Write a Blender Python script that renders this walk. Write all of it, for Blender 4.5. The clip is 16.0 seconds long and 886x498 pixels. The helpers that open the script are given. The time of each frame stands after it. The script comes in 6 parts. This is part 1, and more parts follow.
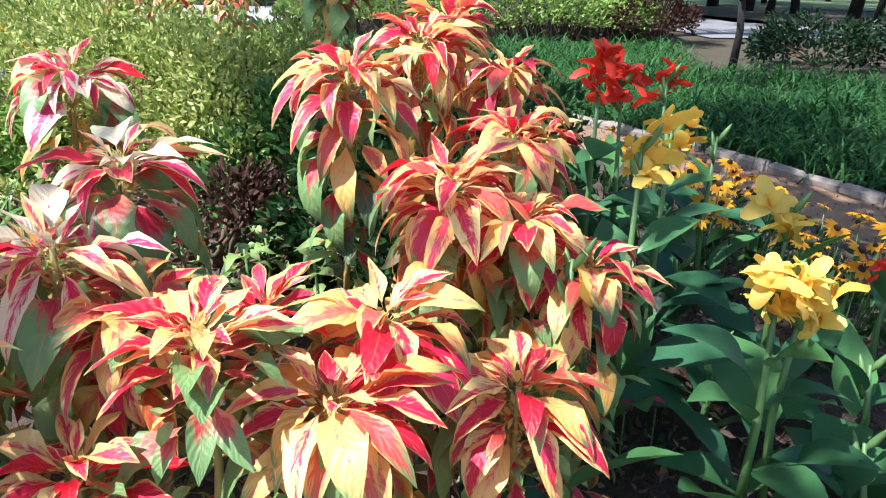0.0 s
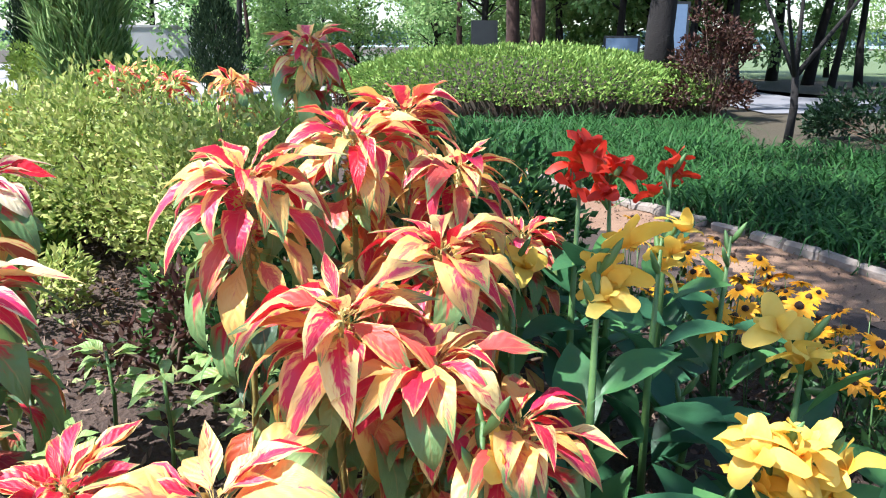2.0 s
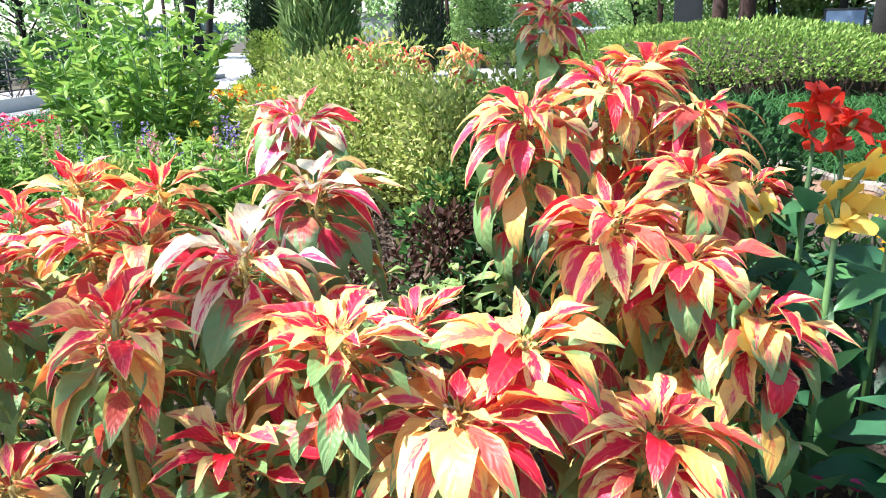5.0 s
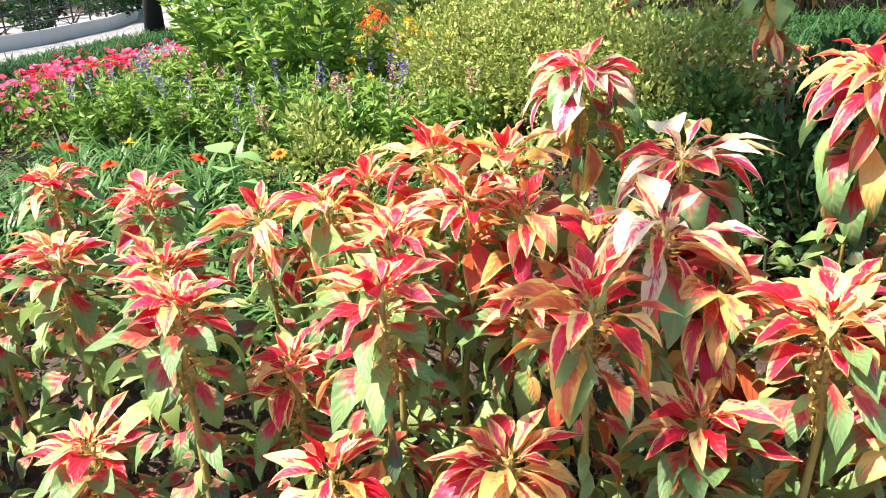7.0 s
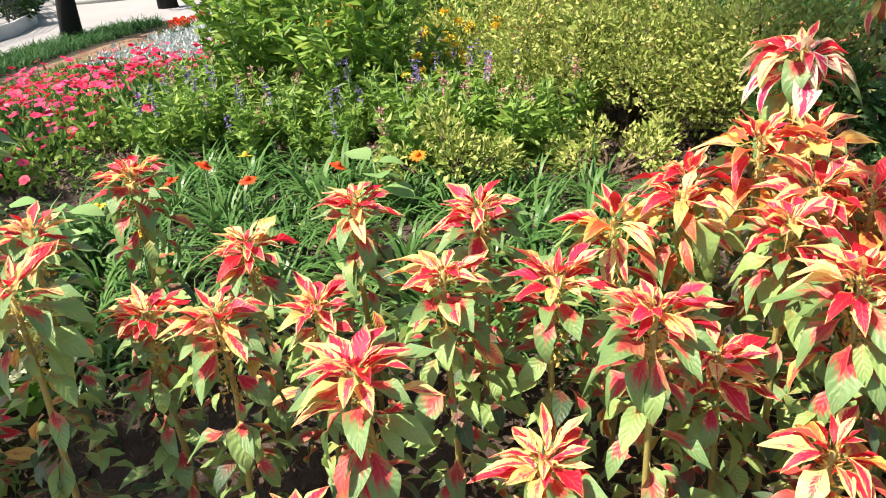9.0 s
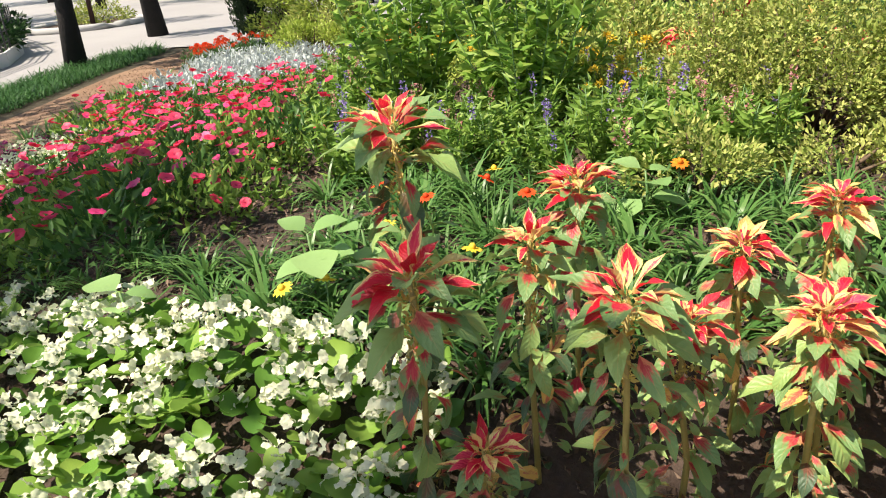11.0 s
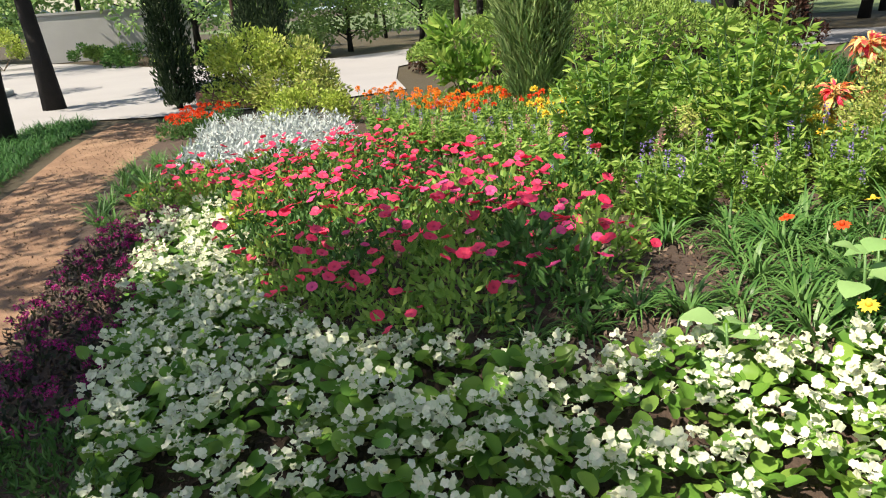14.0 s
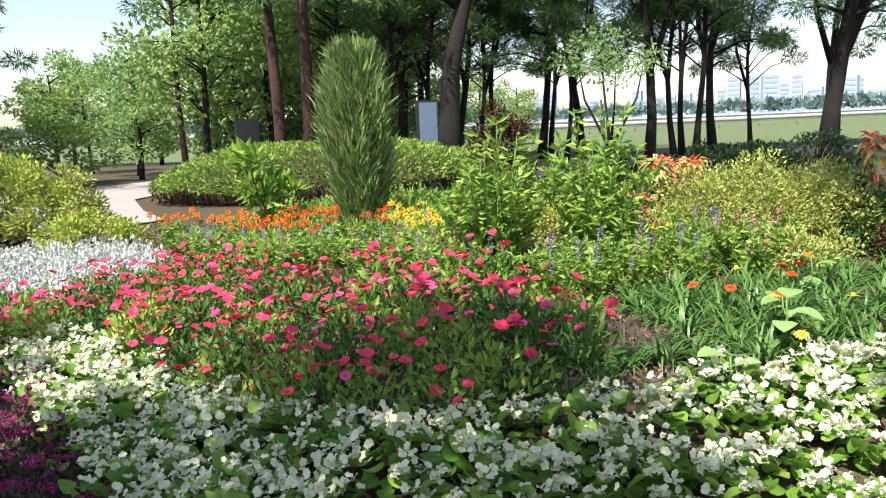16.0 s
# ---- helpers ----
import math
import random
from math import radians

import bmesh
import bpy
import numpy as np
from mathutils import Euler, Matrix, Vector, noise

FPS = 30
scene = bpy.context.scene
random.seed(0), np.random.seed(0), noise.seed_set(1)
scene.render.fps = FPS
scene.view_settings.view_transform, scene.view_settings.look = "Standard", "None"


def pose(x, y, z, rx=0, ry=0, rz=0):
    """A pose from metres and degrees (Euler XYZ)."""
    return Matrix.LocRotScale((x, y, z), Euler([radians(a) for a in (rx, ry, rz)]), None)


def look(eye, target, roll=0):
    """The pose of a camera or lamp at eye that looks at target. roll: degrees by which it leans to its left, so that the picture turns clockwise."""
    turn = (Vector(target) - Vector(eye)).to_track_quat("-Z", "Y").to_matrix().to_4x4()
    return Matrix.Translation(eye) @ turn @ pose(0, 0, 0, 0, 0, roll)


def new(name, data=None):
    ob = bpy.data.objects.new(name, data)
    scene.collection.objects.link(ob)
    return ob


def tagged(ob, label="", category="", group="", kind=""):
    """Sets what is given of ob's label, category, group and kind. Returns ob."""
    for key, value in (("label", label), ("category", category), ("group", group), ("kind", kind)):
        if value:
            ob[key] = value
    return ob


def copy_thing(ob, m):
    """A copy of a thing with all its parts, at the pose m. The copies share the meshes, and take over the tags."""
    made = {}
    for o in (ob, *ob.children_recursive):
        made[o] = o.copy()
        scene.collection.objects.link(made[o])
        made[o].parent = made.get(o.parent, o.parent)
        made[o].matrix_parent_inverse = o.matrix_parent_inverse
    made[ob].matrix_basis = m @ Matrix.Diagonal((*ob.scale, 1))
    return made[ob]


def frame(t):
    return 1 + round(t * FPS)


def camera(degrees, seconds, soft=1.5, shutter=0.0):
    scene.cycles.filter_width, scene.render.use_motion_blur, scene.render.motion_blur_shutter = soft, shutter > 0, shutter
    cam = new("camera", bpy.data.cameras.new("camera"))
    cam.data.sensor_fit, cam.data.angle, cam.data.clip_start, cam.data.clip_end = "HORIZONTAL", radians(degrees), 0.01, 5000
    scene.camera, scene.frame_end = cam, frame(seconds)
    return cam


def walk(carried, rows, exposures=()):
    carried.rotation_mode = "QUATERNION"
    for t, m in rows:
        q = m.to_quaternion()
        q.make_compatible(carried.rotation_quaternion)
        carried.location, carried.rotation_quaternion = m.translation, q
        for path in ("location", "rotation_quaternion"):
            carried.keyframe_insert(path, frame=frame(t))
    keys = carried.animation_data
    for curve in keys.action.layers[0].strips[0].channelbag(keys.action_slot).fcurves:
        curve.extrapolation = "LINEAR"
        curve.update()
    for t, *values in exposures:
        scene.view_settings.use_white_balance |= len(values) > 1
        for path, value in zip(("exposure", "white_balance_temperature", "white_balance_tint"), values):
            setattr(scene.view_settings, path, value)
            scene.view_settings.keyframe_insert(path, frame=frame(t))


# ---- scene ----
cam = camera(61.8, 16.0, soft=1.1)
PATH = [
    (0, (-0.149, 0.836, 1.291), (-0.718, 2.614, 0.573), 1.0),
    (0.5, (-0.139, 0.879, 1.292), (-0.722, 2.644, 0.554), 1.0),
    (1, (-0.126, 0.947, 1.308), (-0.756, 2.716, 0.62), 0.8),
    (1.5, (-0.101, 1.075, 1.331), (-0.78, 2.869, 0.764), 0.3),
    (2, (-0.003, 1.204, 1.304), (-0.744, 2.983, 0.769), 0.1),
    (2.5, (0.129, 1.244, 1.275), (-0.655, 2.999, 0.724), 0.0),
    (3, (0.185, 1.192, 1.281), (-0.59, 2.95, 0.724), -0.1),
    (3.5, (0.179, 1.076, 1.322), (-0.587, 2.843, 0.781), -0.3),
    (4, (0.121, 0.987, 1.292), (-0.746, 2.709, 0.761), -1.2),
    (4.5, (0.081, 0.928, 1.26), (-0.985, 2.534, 0.725), -1.9),
    (4.7, (0.051, 0.903, 1.254), (-1.078, 2.464, 0.717), -2.0),
    (6.8, (-0.44, 0.515, 1.359), (-1.634, 1.927, 0.597), -2.3),
    (7, (-0.545, 0.471, 1.368), (-1.726, 1.889, 0.599), -2.6),
    (7.5, (-0.712, 0.382, 1.424), (-1.857, 1.813, 0.622), -3.5),
    (8, (-0.876, 0.24, 1.447), (-1.954, 1.717, 0.636), -3.5),
    (8.5, (-1.058, 0.047, 1.491), (-2.019, 1.601, 0.677), -4.1),
    (9, (-1.3, -0.069, 1.473), (-2.259, 1.479, 0.648), -4.8),
    (9.5, (-1.643, -0.154, 1.475), (-2.569, 1.412, 0.644), -4.9),
    (10, (-1.908, -0.306, 1.504), (-2.834, 1.281, 0.714), -4.6),
    (10.2, (-1.99, -0.393, 1.508), (-2.912, 1.197, 0.721), -4.7),
    (12.3, (-3.242, -0.908, 1.527), (-3.862, 0.823, 0.74), -5.1),
    (12.5, (-3.4, -0.99, 1.546), (-3.992, 0.748, 0.752), -5.0),
    (13, (-3.846, -1.121, 1.532), (-4.39, 0.642, 0.758), -4.9),
    (13.5, (-4.32, -1.294, 1.591), (-4.816, 0.496, 0.849), -4.9),
    (14, (-4.704, -1.536, 1.639), (-5.097, 0.316, 0.994), -4.1),
    (14.5, (-5.102, -1.618, 1.565), (-5.376, 0.288, 1.023), -3.7),
    (15, (-5.515, -1.696, 1.57), (-5.634, 0.221, 1.013), -3.1),
    (15.5, (-5.794, -1.794, 1.588), (-5.548, 0.127, 1.087), -1.9),
    (16, (-6.04, -1.834, 1.563), (-5.627, 0.094, 1.227), -2.3),
]
walk(cam, [(t, look(eye, target, roll)) for t, eye, target, roll in PATH],
     exposures=[(0, 1.33, 5800, 14), (4.5, 1.66, 5900, 12), (7, 1.5, 6700, 15), (9, 1.15, 7100, 14), (10, 1.06, 7200, 14), (12.5, 0.89, 7350, 11), (15, 1.04, 7200, 11), (16, 1.14, 6950, 14)])

# ---- light: a high summer sun from behind the walker's left shoulder, and a clear sky ----
SUN_DIR = Vector((-0.36, -0.40, 0.845)).normalized()
world = bpy.data.worlds.new("world")
scene.world = world
world.use_nodes = True
sky = world.node_tree.nodes.new("ShaderNodeTexSky")
sky.sky_type, sky.sun_disc = "NISHITA", False
sky.sun_elevation = math.asin(SUN_DIR.z)
sky.sun_rotation = math.atan2(SUN_DIR.x, SUN_DIR.y)
sky.air_density, sky.dust_density = 1.0, 1.0
background = world.node_tree.nodes["Background"]
world.node_tree.links.new(sky.outputs[0], background.inputs[0])
background.inputs[1].default_value = 0.112
sun_data = bpy.data.lights.new("sun", "SUN")
sun_data.energy, sun_data.angle, sun_data.color = 5.0, radians(0.53), (1.0, 0.955, 0.88)
sun = new("sun", sun_data)
sun.matrix_world = look(SUN_DIR * 30, (0, 0, 0))

# ---- materials ----
rng = random.Random(7)
nrng = np.random.default_rng(7)


def blank(name):
    m = bpy.data.materials.new(name)
    m.use_nodes = True
    nt = m.node_tree
    return m, nt, nt.nodes["Principled BSDF"], nt.nodes["Material Output"]


def node(nt, kind, **values):
    n = nt.nodes.new(kind)
    for key, value in values.items():
        n.inputs[key].default_value = value
    return n


def maths(nt, op, a, b=None, clamp=False):
    n = nt.nodes.new("ShaderNodeMath")
    n.operation, n.use_clamp = op, clamp
    for i, v in enumerate((a, b)):
        if v is None:
            continue
        if isinstance(v, (int, float)):
            n.inputs[i].default_value = v
        else:
            nt.links.new(v, n.inputs[i])
    return n.outputs[0]


def ramp(nt, fac, cols, stops=None):
    n = nt.nodes.new("ShaderNodeValToRGB")
    els = n.color_ramp.elements
    stops = stops or [i / max(1, len(cols) - 1) for i in range(len(cols))]
    while len(els) < len(cols):
        els.new(0.5)
    for e, c, p in zip(els, cols, stops):
        e.position, e.color = p, (*c, 1)
    nt.links.new(fac, n.inputs[0])
    return n.outputs[0]


def mixc(nt, fac, a, b):
    n = nt.nodes.new("ShaderNodeMix")
    n.data_type = "RGBA"
    for i, v in ((0, fac), (6, a), (7, b)):
        if isinstance(v, (int, float)):
            n.inputs[i].default_value = v
        elif isinstance(v, tuple):
            n.inputs[i].default_value = (*v, 1)
        else:
            nt.links.new(v, n.inputs[i])
    return n.outputs[2]


def noise_of(nt, scale, detail=3.0, coord="Object", rough=0.55, vec=None):
    if vec is None:
        vec = nt.nodes.new("ShaderNodeTexCoord").outputs[coord]
    n = node(nt, "ShaderNodeTexNoise", Scale=scale, Detail=detail, Roughness=rough)
    nt.links.new(vec, n.inputs["Vector"])
    return n.outputs[0]


def bumped(nt, bsdf, height, strength, distance):
    b = node(nt, "ShaderNodeBump", Strength=strength, Distance=distance)
    nt.links.new(height, b.inputs["Height"])
    nt.links.new(b.outputs[0], bsdf.inputs["Normal"])


def see_through(nt, bsdf, out, colour, share):
    """Thin living tissue: part of the light goes through it."""
    t = nt.nodes.new("ShaderNodeBsdfTranslucent")
    nt.links.new(colour, t.inputs[0])
    m = nt.nodes.new("ShaderNodeMixShader")
    m.inputs[0].default_value = share
    nt.links.new(bsdf.outputs[0], m.inputs[1])
    nt.links.new(t.outputs[0], m.inputs[2])
    nt.links.new(m.outputs[0], out.inputs[0])


def leaf_mat(name, cols, trans=0.3, rough=0.45, island=True, scale=40.0):
    m, nt, b, out = blank(name)
    if island:
        r = nt.nodes.new("ShaderNodeNewGeometry").outputs["Random Per Island"]
    else:
        r = nt.nodes.new("ShaderNodeObjectInfo").outputs["Random"]
    n = noise_of(nt, scale)
    f = maths(nt, "ADD", maths(nt, "MULTIPLY", r, 0.75), maths(nt, "MULTIPLY", n, 0.25), True)
    c = ramp(nt, f, cols)
    nt.links.new(c, b.inputs["Base Color"])
    b.inputs["Roughness"].default_value = rough
    b.inputs["Specular IOR Level"].default_value = 0.25
    bumped(nt, b, n, 0.25, 0.004)
    see_through(nt, b, out, c, trans)
    return m


def blade_uv(nt):
    uv = nt.nodes.new("ShaderNodeUVMap")
    s = nt.nodes.new("ShaderNodeSeparateXYZ")
    nt.links.new(uv.outputs[0], s.inputs[0])
    across = maths(nt, "MULTIPLY", maths(nt, "ABSOLUTE", maths(nt, "SUBTRACT", s.outputs[0], 0.5)), 2.0)
    return uv.outputs[0], across, s.outputs[1]


def amaranth_mat(name, heart, hearts2, margin, margin2, tip, tip_from, spread, trans=0.32, start=0.42):
    """A leaf with a red heart along its midrib, a pale margin with a ragged border, and a green tip."""
    m, nt, b, out = blank(name)
    uv, across, along = blade_uv(nt)
    rnd = nt.nodes.new("ShaderNodeObjectInfo").outputs["Random"]
    shift = nt.nodes.new("ShaderNodeCombineXYZ")
    nt.links.new(maths(nt, "MULTIPLY", rnd, 37.0), shift.inputs[2])
    add = nt.nodes.new("ShaderNodeVectorMath")
    nt.links.new(uv, add.inputs[0])
    nt.links.new(shift.outputs[0], add.inputs[1])
    stretch = nt.nodes.new("ShaderNodeVectorMath")
    stretch.operation = "MULTIPLY"
    nt.links.new(add.outputs[0], stretch.inputs[0])
    stretch.inputs[1].default_value = (5.0, 2.4, 1.0)
    n1 = noise_of(nt, 1.6, 4.0, vec=stretch.outputs[0], rough=0.6)
    fine = noise_of(nt, 9.0, 2.0, vec=stretch.outputs[0])
    red = mixc(nt, rnd, heart, hearts2)
    pale = mixc(nt, maths(nt, "MULTIPLY", fine, 1.0), margin, margin2)
    edge = maths(nt, "ADD", across, maths(nt, "MULTIPLY", maths(nt, "SUBTRACT", n1, 0.5), 1.5))
    edge = maths(nt, "ADD", edge, maths(nt, "MULTIPLY", maths(nt, "SUBTRACT", rnd, 0.5), spread))
    slant = nt.nodes.new("ShaderNodeCombineXYZ")
    nt.links.new(across, slant.inputs[0])
    nt.links.new(maths(nt, "MULTIPLY", maths(nt, "SUBTRACT", along, maths(nt, "MULTIPLY", across, 0.3)), 13.0), slant.inputs[1])
    nt.links.new(maths(nt, "MULTIPLY", rnd, 37.0), slant.inputs[2])
    streak = noise_of(nt, 1.7, 2.0, vec=slant.outputs[0])
    edge = maths(nt, "ADD", edge, maths(nt, "MULTIPLY", maths(nt, "SUBTRACT", streak, 0.5), 1.1))
    f = maths(nt, "MULTIPLY", maths(nt, "SUBTRACT", edge, start - 0.06), 2.8, True)
    c = mixc(nt, f, red, pale)
    t = maths(nt, "ADD", along, maths(nt, "MULTIPLY", maths(nt, "SUBTRACT", n1, 0.5), 0.7))
    t = maths(nt, "ADD", t, maths(nt, "MULTIPLY", across, 0.12))
    g = maths(nt, "MULTIPLY", maths(nt, "SUBTRACT", t, tip_from), 7.0, True)
    c = mixc(nt, g, c, tip)
    vein = maths(nt, "SINE", maths(nt, "MULTIPLY", maths(nt, "ADD", along, maths(nt, "MULTIPLY", across, -0.22)), 58.0))
    rib = maths(nt, "SUBTRACT", 1.0, maths(nt, "MULTIPLY", across, 14.0), True)
    c = mixc(nt, maths(nt, "MULTIPLY", rib, 0.2), c, (0.75, 0.42, 0.18))
    stalk = maths(nt, "SUBTRACT", 1.0, maths(nt, "MULTIPLY", maths(nt, "SUBTRACT", along, 0.17), 14.0), True)
    c = mixc(nt, maths(nt, "MULTIPLY", stalk, 0.85), c, (0.56, 0.44, 0.13))
    nt.links.new(c, b.inputs["Base Color"])
    b.inputs["Roughness"].default_value = 0.42
    bumped(nt, b, maths(nt, "ADD", maths(nt, "MULTIPLY", vein, 0.5), fine), 0.35, 0.003)
    see_through(nt, b, out, c, trans)
    return m


def petal_mat(name, inner, outer, throat, trans=0.35, rough=0.5):
    m, nt, b, out = blank(name)
    uv, across, along = blade_uv(nt)
    rnd = nt.nodes.new("ShaderNodeObjectInfo").outputs["Random"]
    n = noise_of(nt, 9.0, 3.0, vec=uv)
    c = mixc(nt, maths(nt, "ADD", maths(nt, "MULTIPLY", rnd, 0.6), maths(nt, "MULTIPLY", n, 0.5), True), inner, outer)
    c = mixc(nt, maths(nt, "SUBTRACT", 1.0, maths(nt, "MULTIPLY", along, 3.2), True), c, throat)
    nt.links.new(c, b.inputs["Base Color"])
    b.inputs["Roughness"].default_value = rough
    bumped(nt, b, n, 0.3, 0.003)
    see_through(nt, b, out, c, trans)
    return m


def solid_mat(name, cols, rough=0.8, scale=8.0, fine=60.0, bump=0.4, depth=0.01, coord="Object", stops=None, metallic=0.0):
    m, nt, b, out = blank(name)
    big, small = noise_of(nt, scale, 4.0, coord), noise_of(nt, fine, 3.0, coord)
    f = maths(nt, "ADD", maths(nt, "MULTIPLY", big, 0.6), maths(nt, "MULTIPLY", small, 0.4))
    c = ramp(nt, f, cols, stops)
    nt.links.new(c, b.inputs["Base Color"])
    b.inputs["Roughness"].default_value = rough
    b.inputs["Metallic"].default_value = metallic
    bumped(nt, b, f, bump, depth)
    return m


